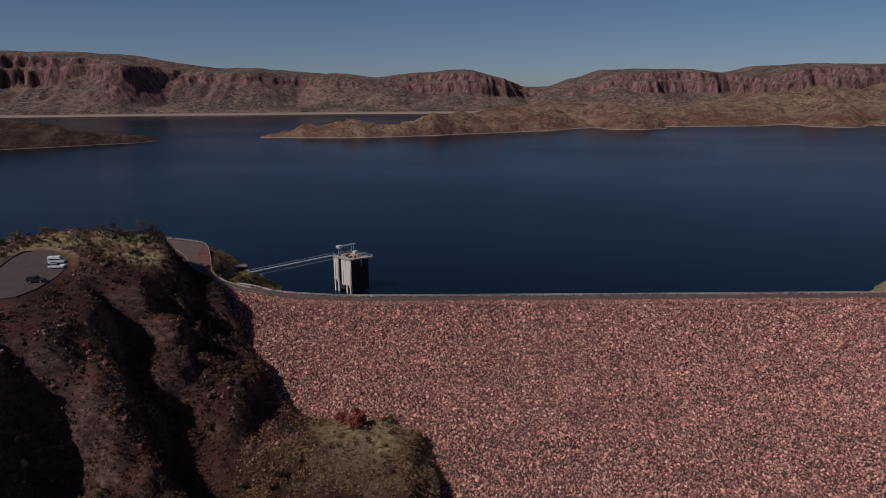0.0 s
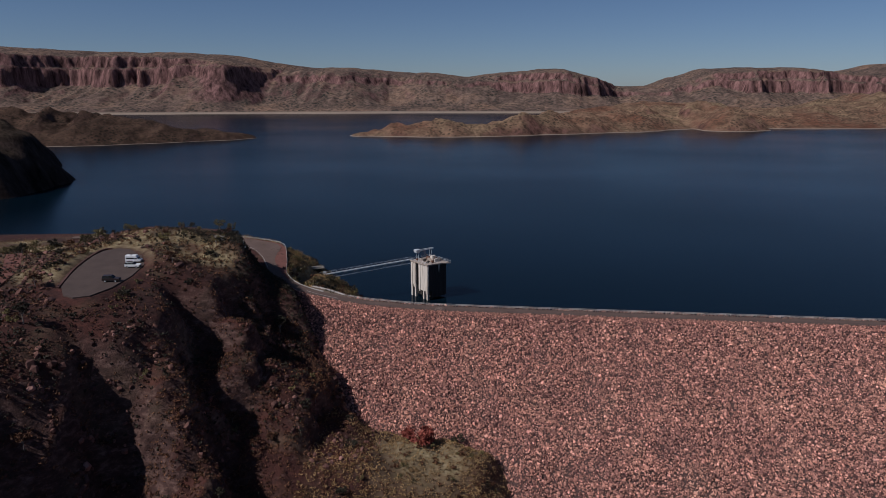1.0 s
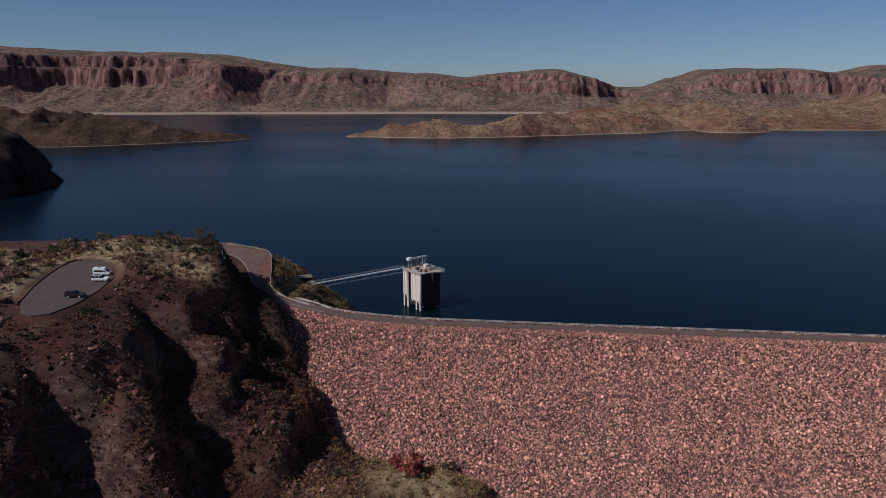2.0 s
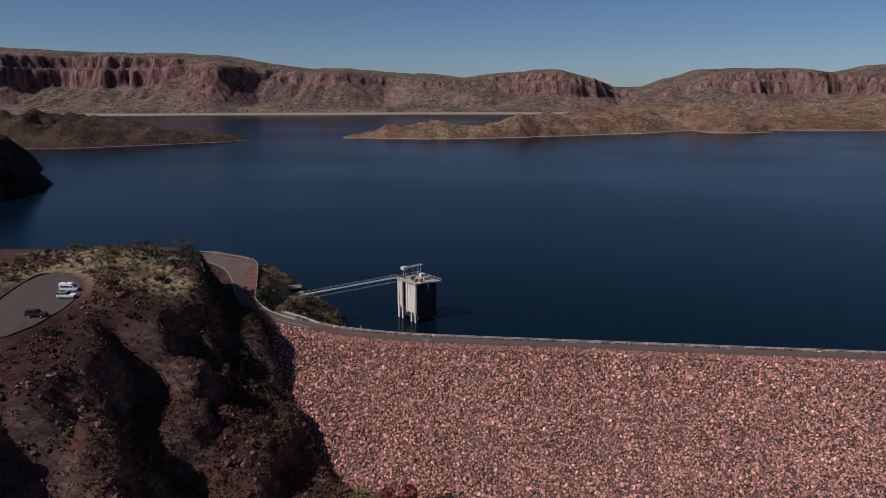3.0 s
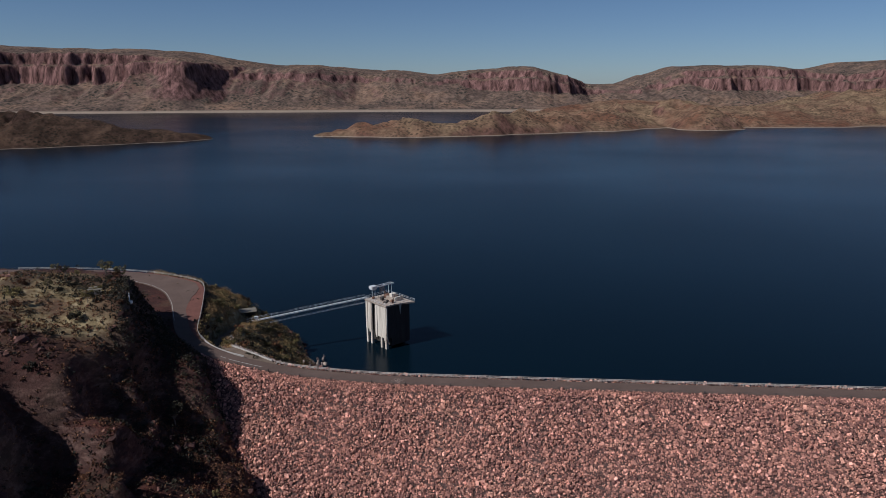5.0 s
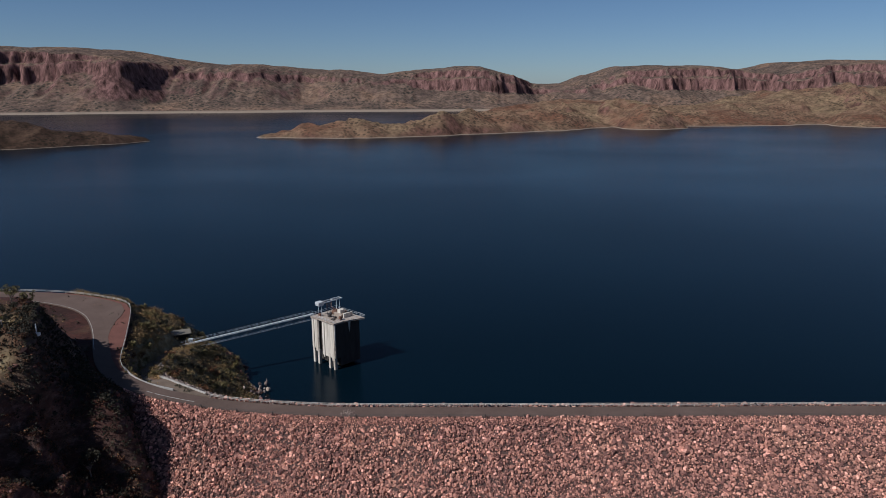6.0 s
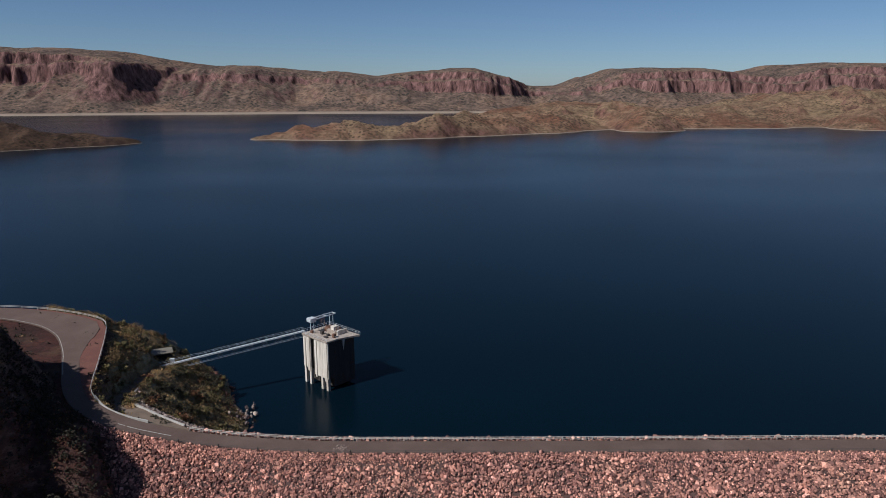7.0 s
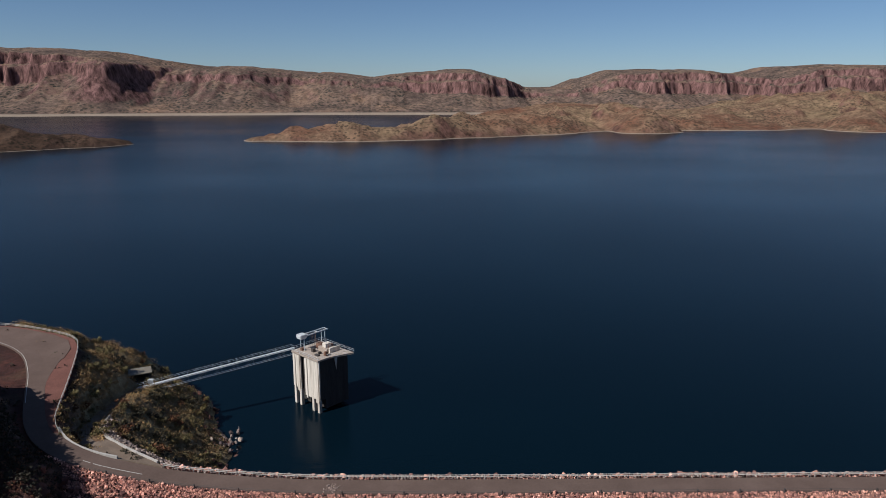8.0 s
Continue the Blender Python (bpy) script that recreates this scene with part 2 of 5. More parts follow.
def rod(bm, a, b, r, r2=None, sides=8):
    a, b = Vector(a), Vector(b)
    m = Matrix.Translation((a + b) / 2) @ (b - a).to_track_quat("Z", "Y").to_matrix().to_4x4()
    bmesh.ops.create_cone(bm, cap_ends=True, segments=sides, radius1=r, radius2=r if r2 is None else r2, depth=(b - a).length, matrix=m)
    return bm


def prism(bm, pts, z0, z1):
    lo = [bm.verts.new((x, y, z0)) for x, y in pts]
    hi = [bm.verts.new((x, y, z1)) for x, y in pts]
    bm.faces.new(hi), bm.faces.new(lo[::-1])
    for i in range(len(pts)):
        j = (i + 1) % len(pts)
        bm.faces.new((lo[i], lo[j], hi[j], hi[i]))
    bmesh.ops.recalc_face_normals(bm, faces=bm.faces)
    return bm


def lattice(i, j, s):
    n = (i * 374761393 + j * 668265263 + s * 1274126177) & 0x7FFFFFFF
    n = ((n ^ (n >> 13)) * 1103515245) & 0x7FFFFFFF
    n = ((n ^ (n >> 15)) * 69069) & 0x7FFFFFFF
    return ((n >> 8) & 0xFFFF) / 65535.0


def vnoise(x, y, s):
    i, j = np.floor(x).astype(np.int64), np.floor(y).astype(np.int64)
    u, v = x - i, y - j
    u, v = u * u * (3 - 2 * u), v * v * (3 - 2 * v)
    a, b, c, d = lattice(i, j, s), lattice(i + 1, j, s), lattice(i, j + 1, s), lattice(i + 1, j + 1, s)
    return (a * (1 - u) + b * u) * (1 - v) + (c * (1 - u) + d * u) * v


def fbm(x, y, size, octaves=4, seed=1, gain=0.5):
    """Between about -1 and 1."""
    total, amp, norm = 0.0, 1.0, 0.0
    for k in range(octaves):
        total = total + amp * (2 * vnoise(x / size * 2 ** k + 17.3 * k, y / size * 2 ** k - 9.1 * k, seed + k) - 1)
        norm, amp = norm + amp, amp * gain
    return total / norm * 1.5


def ridged(x, y, size, octaves=4, seed=1):
    total, amp, norm = 0.0, 1.0, 0.0
    for k in range(octaves):
        total = total + amp * (1 - np.abs(2 * vnoise(x / size * 2 ** k + 7.7 * k, y / size * 2 ** k + 3.3 * k, seed + k) - 1))
        norm, amp = norm + amp, amp * 0.5
    return total / norm


def step(a, b, v):
    u = np.clip((v - a) / (b - a), 0, 1)
    return u * u * (3 - 2 * u)


def side_of(x, y, line):
    """Signed distance from a line of points: positive to the right of its way."""
    best, sign = np.full(np.shape(x), 1e9), np.ones(np.shape(x))
    for (ax, ay), (bx, by) in zip(line[:-1], line[1:]):
        dx, dy = bx - ax, by - ay
        u = np.clip(((x - ax) * dx + (y - ay) * dy) / (dx * dx + dy * dy), 0, 1)
        px, py = x - ax - u * dx, y - ay - u * dy
        d = np.hypot(px, py)
        s = np.where(px * dy - py * dx >= 0, 1.0, -1.0)
        closer = d < best - 1e-6
        best, sign = np.where(closer, d, best), np.where(closer, s, sign)
    return best * sign


def smax(a, b, k):
    h = np.clip(0.5 + 0.5 * (a - b) / k, 0, 1)
    return b * (1 - h) + a * h + k * h * (1 - h)


# ---- the plan ----
ROAD = [(270, 256.2, 20.5), (200, 255.8, 20.5), (120, 255.3, 20.5), (40, 255, 20.5), (-20, 255.0, 20.5), (-40, 255.7, 20.6), (-58, 257.0, 21.3), (-70, 258.3, 22.6), (-80, 260.0, 24.2), (-89, 264.0, 25.9),
        (-96, 271.5, 27.0), (-103, 284, 27.7), (-110.5, 298, 28.0), (-120, 311, 28.2), (-133, 320, 28.4), (-152, 325, 28.8), (-178, 324, 29.4), (-215, 316, 30)]
HILL_EDGE = [(-420, 40), (-260, 55), (-150, 66), (-127, 98), (-121, 126), (-124, 146), (-117, 156), (-112, 166), (-103, 183), (-100, 205), (-94, 222), (-96.5, 238), (-98, 251), (-101.5, 260), (-109, 268), (-122, 276), (-150, 284), (-200, 286), (-420, 255)]
GULLIES = [([(-104, 213), (-97, 203), (-91, 190), (-82, 180), (-69, 168), (-55, 157)], 12.0, 25.0, 148, 214), ([(-119, 182), (-112, 172), (-102, 159), (-92, 142), (-84, 122)], 15.0, 26.0, 100, 176)]
SHELF_EDGE = [(-80, 200), (-86, 262), (-91, 271), (-100, 292), (-109, 315), (-121, 324), (-152, 334), (-220, 336), (-420, 300)]
CAR_PARK = [(-124, 186), (-128, 187.5), (-133, 194), (-137, 203), (-140, 213), (-142.5, 224), (-142.5, 230), (-139, 233.5), (-134.5, 233), (-126, 226), (-120, 217), (-117.8, 206), (-117.8, 195), (-120, 188)]


def catmull(pts, step_len):
    """Evenly spaced points on a smooth line through pts."""
    p = [Vector(q) for q in pts]
    p = [2 * p[0] - p[1]] + p + [2 * p[-1] - p[-2]]
    out = []
    for a, b, c, d in zip(p[:-3], p[1:-2], p[2:-1], p[3:]):
        n = max(2, int((c - b).length / step_len))
        for i in range(n):
            u = i / n
            out.append(0.5 * (2 * b + (c - a) * u + (2 * a - 5 * b + 4 * c - d) * u * u + (3 * b - a - 3 * c + d) * u ** 3))
    return out + [p[-2]]


ROAD_LINE = catmull(ROAD, 3.0)
PATH_LINE = catmull([(-72, 262.5, 22.5), (-80, 267.2, 22.4), (-86.5, 272.3, 21.5), (-90.6, 280, 20.1), (-91.6, 287, 19.0), (-92.8, 295, 17.6), (-93.3, 302, 16.4), (-93.4, 310, 15.2), (-93, 316.5, 14.2)], 2.0)
ROAD_XY = np.array([(p.x, p.y) for p in ROAD_LINE])
ROAD_Z = np.array([p.z for p in ROAD_LINE])
FACE_SLOPE = 0.75


def near_road(x, y):
    """Distance from the road's middle and the road's height there."""
    d = np.full(np.shape(x), 1e9)
    z = np.zeros(np.shape(x))
    for (px, py), pz in zip(ROAD_XY, ROAD_Z):
        e = np.hypot(x - px, y - py)
        z = np.where(e < d, pz, z)
        d = np.minimum(d, e)
    return d, z


def park_z(y):
    return 42.7 + (y - 190) * 0.062


CONTACT = [(-90, 266), (-83, 256), (-75, 245), (-71, 240), (-62.5, 229), (-54, 216), (-44, 213), (-40, 190)]


def in_park(x, y):
    """1 inside the car park, 0 outside, soft edge."""
    d = -side_of(x, y, (CAR_PARK + CAR_PARK[:1])[::-1])
    return 1 - step(-0.5, 4.0, -d)


def ground_height(x, y):
    x, y = np.asarray(x, float), np.asarray(y, float)
    wob = 5 * fbm(x, y, 30, 3, 5) + 2.5 * fbm(x, y, 9, 3, 15)
    d = side_of(x, y, HILL_EDGE) + wob
    top = 42 + 3.6 * step(175, 225, y) + 2.6 * np.exp(-((x + 134) / 24) ** 2 - ((y - 258) / 14) ** 2) - 8 * step(-138, -192, x) * step(220, 244, y) - 5 * step(-170, -260, x) * (1 - step(220, 244, y))
    top = top - 1.5 * step(-120, -109, x) * step(244, 258, y) + 1.2 * fbm(x, y, 24, 4, 31)
    abut = step(226, 244, y)
    fall = 0.92 * np.clip(d, 0, 40) + 0.74 * np.maximum(d - 40, 0)
    fall_abut = 0.8 * np.clip(d, 0, 12) + 1.4 * np.maximum(d - 12, 0)
    hill = top - (0.25 - 0.13 * step(224, 248, y)) * np.clip(d + 24, 0, 24) - fall * (1 - abut) - fall_abut * abut
    # the scarp above the stones: a sharp rim, then a slope that never sees the sun
    scarp = (15 * step(0, 8, d) + 0.62 * np.clip(d, 0, 40) + 0.9 * np.maximum(d - 40, 0) - fall * (1 - abut) - fall_abut * abut) * step(206, 219, y)
    # ledges: gentle treads that break off in small cliffs
    q = d / 17 + 0.7 * fbm(x, y, 38, 3, 45) + 0.25
    saw = q - np.floor(q)
    ledge = (saw / 0.84 - step(0.84, 1.0, saw) * np.maximum(1, saw / 0.84) - 0.42) * 6.5 * np.clip(0.75 + fbm(x, y, 26, 2, 47), 0.15, 1.3)
    hill = hill - scarp + step(3, 10, d) * (1 - step(48, 62, d)) * (ledge * (1 - 0.6 * abut) + 1.5 * fbm(x, y, 6, 4, 51) + 3.2 * (ridged(x, y, 11, 4, 41) - 0.6))
    # shaded gullies with a steep south-western wall
    for line, deep, wide, y0, y1 in GULLIES:
        q = side_of(x, y, line) + 2.5 * fbm(x, y, 11, 3, 55)
        hill = hill - deep * (1 - step(-1, 8, q)) * (1 - step(2, wide, -q)) * step(y0, y0 + 16, y) * (1 - step(y1 - 14, y1, y))
    hill = hill - 24 * np.exp(-((x + 103) / 13) ** 2 - ((y - 128) / 26) ** 2)
    # the abutment: a rim, a narrow bench, then a steep fall to the stones
    u = x + 0.5 * (y - 252) + 0.08 * np.maximum(0, y - 256) + 1.2 * fbm(x, y, 9, 3, 57)
    spur = np.interp(u, [-106, -102, -99, -96, -92, -88, -84, -80, -76, -68, -40], [53, 44.5, 38.5, 34.5, 31.8, 30, 26.8, 20.5, 10.5, -8, -60])
    spur = spur - 0.2 * np.maximum(0, y - 257) * step(-97, -92, u) + 0.6 * fbm(x, y, 5, 3, 59)
    hill = hill + (np.minimum(top, spur) - hill) * step(231, 243, y) * step(-118, -108, x)
    # low ground below the dam, with a grassy knoll
    low = -5.6 - 0.12 * (x + 50) + 3.2 * np.exp(-((x + 24) / 15) ** 2 - ((y - 199) / 11) ** 2) - 0.5 * np.maximum(0, y - 206) - 0.33 * np.maximum(0, 183 - y)
    low = low - 0.95 * np.maximum(0, x + 8 + 3 * fbm(x, y, 14, 3, 61)) + 1.7 * fbm(x, y, 10, 4, 71)
    low = np.maximum(low, -58 + 2 * fbm(x, y, 40, 3, 81))
    east = -58 + 0.62 * np.maximum(0, x - 118) + 6 * fbm(x, y, 50, 4, 91)
    east = np.minimum(east, 60 + 8 * fbm(x, y, 90, 4, 93))
    down = smax(smax(hill, low, 5.0), east, 6.0)
    # the reservoir side
    ds = side_of(x, y, SHELF_EDGE) + 1.5 * fbm(x, y, 12, 3, 101)
    shelf = 27.6 - 0.76 * np.maximum(ds, 0) + 1.5 * fbm(x, y, 8, 4, 111) * step(1, 6, ds)
    shelf = shelf + 4.2 * np.exp(-(side_of(x, y, [(-135, 335), (-114, 334), (-100, 342)]) / 6.5) ** 2)
    bed = np.maximum(-30, shelf)
    bank = 21.2 - 0.6 * np.maximum(0, -side_of(x, y, [(206, 200), (206, 268), (241, 303), (280, 340), (403, 440), (900, 700)]) + 2 * fbm(x, y, 15, 3, 121))
    rise = 0.35 * np.maximum(0, x - 310) + 2 * fbm(x, y, 30, 4, 131) * step(245, 275, x)
    up = np.maximum(bed, np.maximum(bank + np.minimum(rise, 50), -30))
    up = smax(up, np.maximum(hill, -40), 2.0)
    g = step(250, 260, y)
    z = down * (1 - g) + up * g
    # level ground under the road, the car park and the dam
    dr, zr = near_road(x, y)
    w = (1 - step(3.4, 6.5, dr)) * step(-76, -84, x)
    z = z * (1 - w) + (zr - 0.6) * w
    z = np.where((d > 8) & (ds < 1) & (y > 266) & (x > -160), np.minimum(z, np.maximum(zr - 0.6, 27.0)), z)
    dp, zp = np.full(x.shape, 1e9), np.zeros(x.shape)
    for q in PATH_LINE:
        e = np.hypot(x - q.x, y - q.y)
        zp, dp = np.where(e < dp, q.z, zp), np.minimum(dp, e)
    w = (1 - step(2.0, 4.2, dp)) * step(2.8, 4.5, dr)
    z = z * (1 - w) + (zp - 0.25) * w
    w = in_park(x, y)
    z = z * (1 - w) + (park_z(y) - 0.3) * w
    w = 1 - step(4.0, 7.0, np.hypot(x + 96.8, y - 325.3))
    z = z * (1 - w) + 12.9 * w
    crest_y, crest_z = np.interp(x, ROAD_XY[::-1, 0], ROAD_XY[::-1, 1]), np.interp(x, ROAD_XY[::-1, 0], ROAD_Z[::-1])
    under_dam = crest_z - 2.2 - FACE_SLOPE * np.maximum(0, crest_y - 2.9 - y) - 0.8 * np.maximum(0, y - crest_y - 3.5)
    z = np.where((x > 0) & (x < 205) & (y > 170) & (y < 300), np.minimum(z, under_dam), z)
    dam_side = (side_of(x, y, CONTACT) < -0.3) & (x > -88) & (x <= 0) & (y > 214) & (y < crest_y + 2.6)
    return np.where(dam_side, np.minimum(z, under_dam), z)


def spaced(parts):
    out = []
    for a, b, s in parts:
        out += list(np.arange(a, b, s))
    return np.array(out + [parts[-1][1]])


def sheet(name, xs, ys, height, material, smooth=True):
    gx, gy = np.meshgrid(xs, ys)
    z = height(gx, gy)
    v = np.stack([gx.ravel(), gy.ravel(), z.ravel()], 1)
    nx, ny = len(xs), len(ys)
    i = (np.arange(ny - 1)[:, None] * nx + np.arange(nx - 1)[None, :]).ravel()
    f = np.stack([i, i + 1, i + nx + 1, i + nx], 1)
    return new(name, fast_mesh(name, v, f, material, smooth)), gx, gy, z


# ---- ground and water ----
xs = spaced([(-4800, -600, 300), (-600, -220, 12), (-220, -160, 3), (-160, 20, 1.3), (20, 230, 6), (230, 600, 20), (600, 4800, 300)])
ys = spaced([(-4600, -200, 300), (-200, 90, 10), (90, 345, 1.4), (345, 420, 5), (420, 700, 40), (700, 4700, 400)])
ground, gx, gy, gz = sheet("ground", xs, ys, ground_height, M_GROUND)
tagged(ground, "red-brown rocky hillside and valley floor with dry grass", "ground", kind="structure")


def straw_mask(x, y):
    d = side_of(x, y, HILL_EDGE)
    ds = side_of(x, y, SHELF_EDGE)
    plateau = step(-2, -9, d + 6 * fbm(x, y, 18, 3, 201)) * step(196, 226, y + 12 * fbm(x, y, 20, 3, 211) - 0.45 * (x + 130))
    plateau = plateau * (0.25 + 0.85 * step(-0.25, 0.35, fbm(x, y, 11, 4, 215)))
    pen = step(1, 4, ds) * step(268, 285, y) * (x > -220) * (0.95 + 0.5 * fbm(x, y, 10, 3, 221))
    knoll = np.exp(-((x + 22) / 20) ** 2 - ((y - 197) / 14) ** 2) * (0.75 + 0.6 * fbm(x, y, 8, 3, 241))
    return np.clip(np.maximum(np.maximum(plateau, pen), knoll) + 0.15 * fbm(x, y, 6, 3, 231), 0, 1) * (1 - in_park(x, y))


att = ground.data.attributes.new("straw", "FLOAT", "POINT")
att.data.foreach_set("value", straw_mask(gx, gy).ravel().astype(np.float32))

wbm = bmesh.new()
for q in [(-4900, 258), (4900, 258), (4900, 4850), (-4900, 4850)]:
    wbm.verts.new((*q, 0))
wbm.faces.new(wbm.verts)
water = part("water", wbm, M_WATER)
tagged(water, "deep blue lake water with faint wind ripples", "lake", kind="structure")


# ---- far country ----
def range_height(x, y):
    """The red range beyond the lake: scree cones below, a broken cliff band above, a rounded top."""
    wob = 60 * fbm(x, y, 420, 4, 301) + 22 * fbm(x, y, 110, 3, 305)
    shore = np.interp(x, [-4500, -2300, -1450, -550, -80, 400, 900, 4500], [2450, 2590, 2720, 2910, 2960, 2980, 2960, 2900]) + 14 * fbm(x, y, 260, 3, 311)
    crest = np.interp(x / 1.16, [-4500, -2600, -2250, -2040, -1820, -1500, -1280, -1190, -985, -760, -560, -420, -270, -130, 40, 155, 290, 405, 570, 660, 760, 900, 1050, 1220, 1370, 1500, 1690, 1900, 2600, 4500],
                      [270, 262, 274, 264, 258, 251, 238, 222, 193, 187, 172, 171, 150, 170, 183, 181, 150, 112, 104, 135, 173, 176, 176, 172, 146, 186, 196, 190, 205, 200])
    crest = 99 + (crest - 99) * 1.2 + step(500, 700, x) * 12 + 3 * fbm(x, y * 0 + 5, 60, 3, 315)
    # spurs that come forward slowly and break off on their eastern flank
    spur = np.interp(x, [-4500, -2350, -2200, -1700, -1320, -1190, -860, -640, -300, -100, 170, 430, 620, 820, 1020, 1180, 1310, 1430, 1680, 1800, 2100, 4500],
                     [0, 90, -60, 40, 150, -90, 90, -110, -30, 60, 190, -120, -60, 60, 140, -40, 70, -90, 90, 10, 130, 0])
    gully = ridged(x + 0.25 * wob, y * 0.35, 150, 4, 321)
    fan = ridged(x + 0.5 * wob, y * 0.2, 75, 3, 327)
    s = y - shore + (wob + spur + 150 * (gully - 0.62)) * step(60, 300, y - shore)
    bold = np.clip(0.4 + 0.5 * step(-1100, -1350, x) + 0.6 * np.exp(-((x - 170) / 210) ** 2) + 0.4 * step(850, 1000, x) + 0.8 * fbm(x, y * 0 + 2, 420, 2, 351), 0.1, 1)
    part_cliff = 0.12 + 0.30 * bold
    foot = step(0, 14, s) * 6 + np.maximum(s, -60) * 0.045
    scree = (0.88 - part_cliff) * crest * np.clip((s - 50) / 390, 0, 1) ** 1.12
    edge = s + 42 * (ridged(x, y * 0.4, 58, 3, 331) - 0.5) + 16 * (ridged(x, y * 0.5, 24, 2, 335) - 0.5)
    cliff = part_cliff * crest * (0.55 * step(405, 432, edge) + 0.45 * step(452, 490, edge + 14 * fbm(x, y, 45, 3, 337)))
    top = 0.12 * crest * step(470, 860, s)
    rough_ = step(60, 200, s) * (1 - 0.75 * step(480, 640, s))
    z = foot * (1 - step(60, 200, s)) + scree + cliff + top + rough_ * (5 * fbm(x, y, 60, 5, 341) + 10 * (fan - 0.62)) - 30 * step(950, 1700, s)
    return np.where(s < 0, -6 + s * 0.02, z)


rng_ob, *_ = sheet("hill_range", spaced([(-4600, -2600, 60), (-2600, 2100, 7), (2100, 4600, 60)]), spaced([(2350, 3600, 7), (3600, 4700, 80)]), range_height, M_RANGE)
tagged(rng_ob, "long red range with cliffs above scrubby scree slopes", "hills", kind="structure")


def mound(line, widths, heights, seed, rough=0.3, size=120, power=1.6):
    """A ridge along a line, with its half-width and height at each point."""
    pts = np.array(line, float)

    def height(x, y):
        best, h = np.full(x.shape, -1e9), np.full(x.shape, -8.0)
        wx, wy = x + size * 0.22 * fbm(x, y, size, 3, seed), y + size * 0.22 * fbm(x, y, size, 3, seed + 7)
        for (a, b, wa, wb, ha, hb) in zip(pts[:-1], pts[1:], widths[:-1], widths[1:], heights[:-1], heights[1:]):
            dv = b - a
            u = np.clip(((wx - a[0]) * dv[0] + (wy - a[1]) * dv[1]) / (dv @ dv), 0, 1)
            dist = np.hypot(wx - a[0] - u * dv[0], wy - a[1] - u * dv[1])
            w, hh = wa + (wb - wa) * u, ha + (hb - ha) * u
            r = dist / w
            z = hh * (1 - np.clip(r, 0, 1.3) ** power) * (1 + rough * fbm(x, y, size * 0.5, 4, seed + 3)) + hh * rough * 1.7 * (ridged(x + 0.35 * y, y * 0.4, size * 0.62, 4, seed + 13) - 0.62) * np.clip(1.6 * (1 - r), 0, 1)
            h = np.maximum(h, np.where(r < 1.25, z, -8))
        return h
    return height


def far_mound(name, label, x0, x1, y0, y1, res, line, widths, heights, seed, material, rough=0.3, size=120, power=1.6):
    ob, *_ = sheet(name, spaced([(x0, x1, res)]), spaced([(y0, y1, res)]), mound(line, widths, heights, seed, rough, size, power), material)
    return tagged(ob, label, "hills", kind="structure")


# the headland: a low rocky tongue, a long tan ridge behind it and the spurs between its coves
TONGUE = mound([(-352, 1492), (-309, 1516), (-201, 1545), (-99, 1575), (-16, 1620), (72, 1700), (190, 1780), (300, 1900)], [24, 48, 76, 74, 78, 100, 120, 120], [6, 19, 34, 25, 33, 38, 37, 34], 401, 0.42, 110, 2.0)
BACK = mound([(120, 1960), (348, 2200), (466, 2210), (550, 2200), (685, 2200), (842, 2290), (982, 2310), (1154, 2390), (1300, 2400), (1462, 2400), (2300, 2430)],
             [150, 330, 350, 340, 340, 350, 360, 430, 470, 500, 520], [34, 53, 52, 42, 46, 47, 63, 86, 102, 106, 116], 405, 0.2, 260, 1.25)
SPURS = [mound(line, [w, w * 0.8], [h0, h1], 411 + 20 * k, 0.34, w * 1.1, 1.7) for k, (line, w, h0, h1) in enumerate([
    ([(330, 2000), (262, 1775)], 85, 48, 20), ([(470, 2000), (500, 1815)], 105, 56, 34), ([(600, 2080), (585, 1900)], 60, 40, 16), ([(710, 2110), (660, 1925)], 88, 46, 22),
    ([(850, 2180), (800, 2010)], 76, 46, 20), ([(1050, 2200), (935, 2010)], 92, 62, 26), ([(1230, 2220), (1085, 1890)], 120, 90, 28), ([(1430, 2230), (1320, 1920)], 150, 98, 36), ([(1700, 2240), (1600, 1950)], 170, 100, 40)])]


def headland_height(x, y):
    z = smax(TONGUE(x, y), BACK(x, y), 4.0)
    for spur in SPURS:
        z = smax(z, spur(x, y), 5.0)
    return z + step(1, 14, z) * (2.2 * fbm(x, y, 34, 4, 421) + 7 * (ridged(x + 0.3 * y, y * 0.5, 70, 3, 425) - 0.62))


headland, *_ = sheet("headland", spaced([(-460, 1700, 7), (1700, 2400, 25)]), spaced([(1380, 2300, 7), (2300, 2900, 25)]), headland_height, M_HEAD)
tagged(headland, "low tan headland with folded bare slopes and pale shore", "hills", kind="structure")
far_mound("island", "low brown scrub-covered island", -1500, -480, 1050, 1560, 6,
          [(-570, 1400), (-680, 1350), (-820, 1310), (-960, 1270), (-1400, 1200)], [20, 75, 120, 135, 140], [9, 26, 46, 56, 46], 431, M_ISLE, 0.3, 90)
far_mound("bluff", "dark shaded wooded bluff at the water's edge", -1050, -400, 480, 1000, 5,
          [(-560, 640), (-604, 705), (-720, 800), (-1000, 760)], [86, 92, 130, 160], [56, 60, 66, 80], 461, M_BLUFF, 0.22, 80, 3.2)


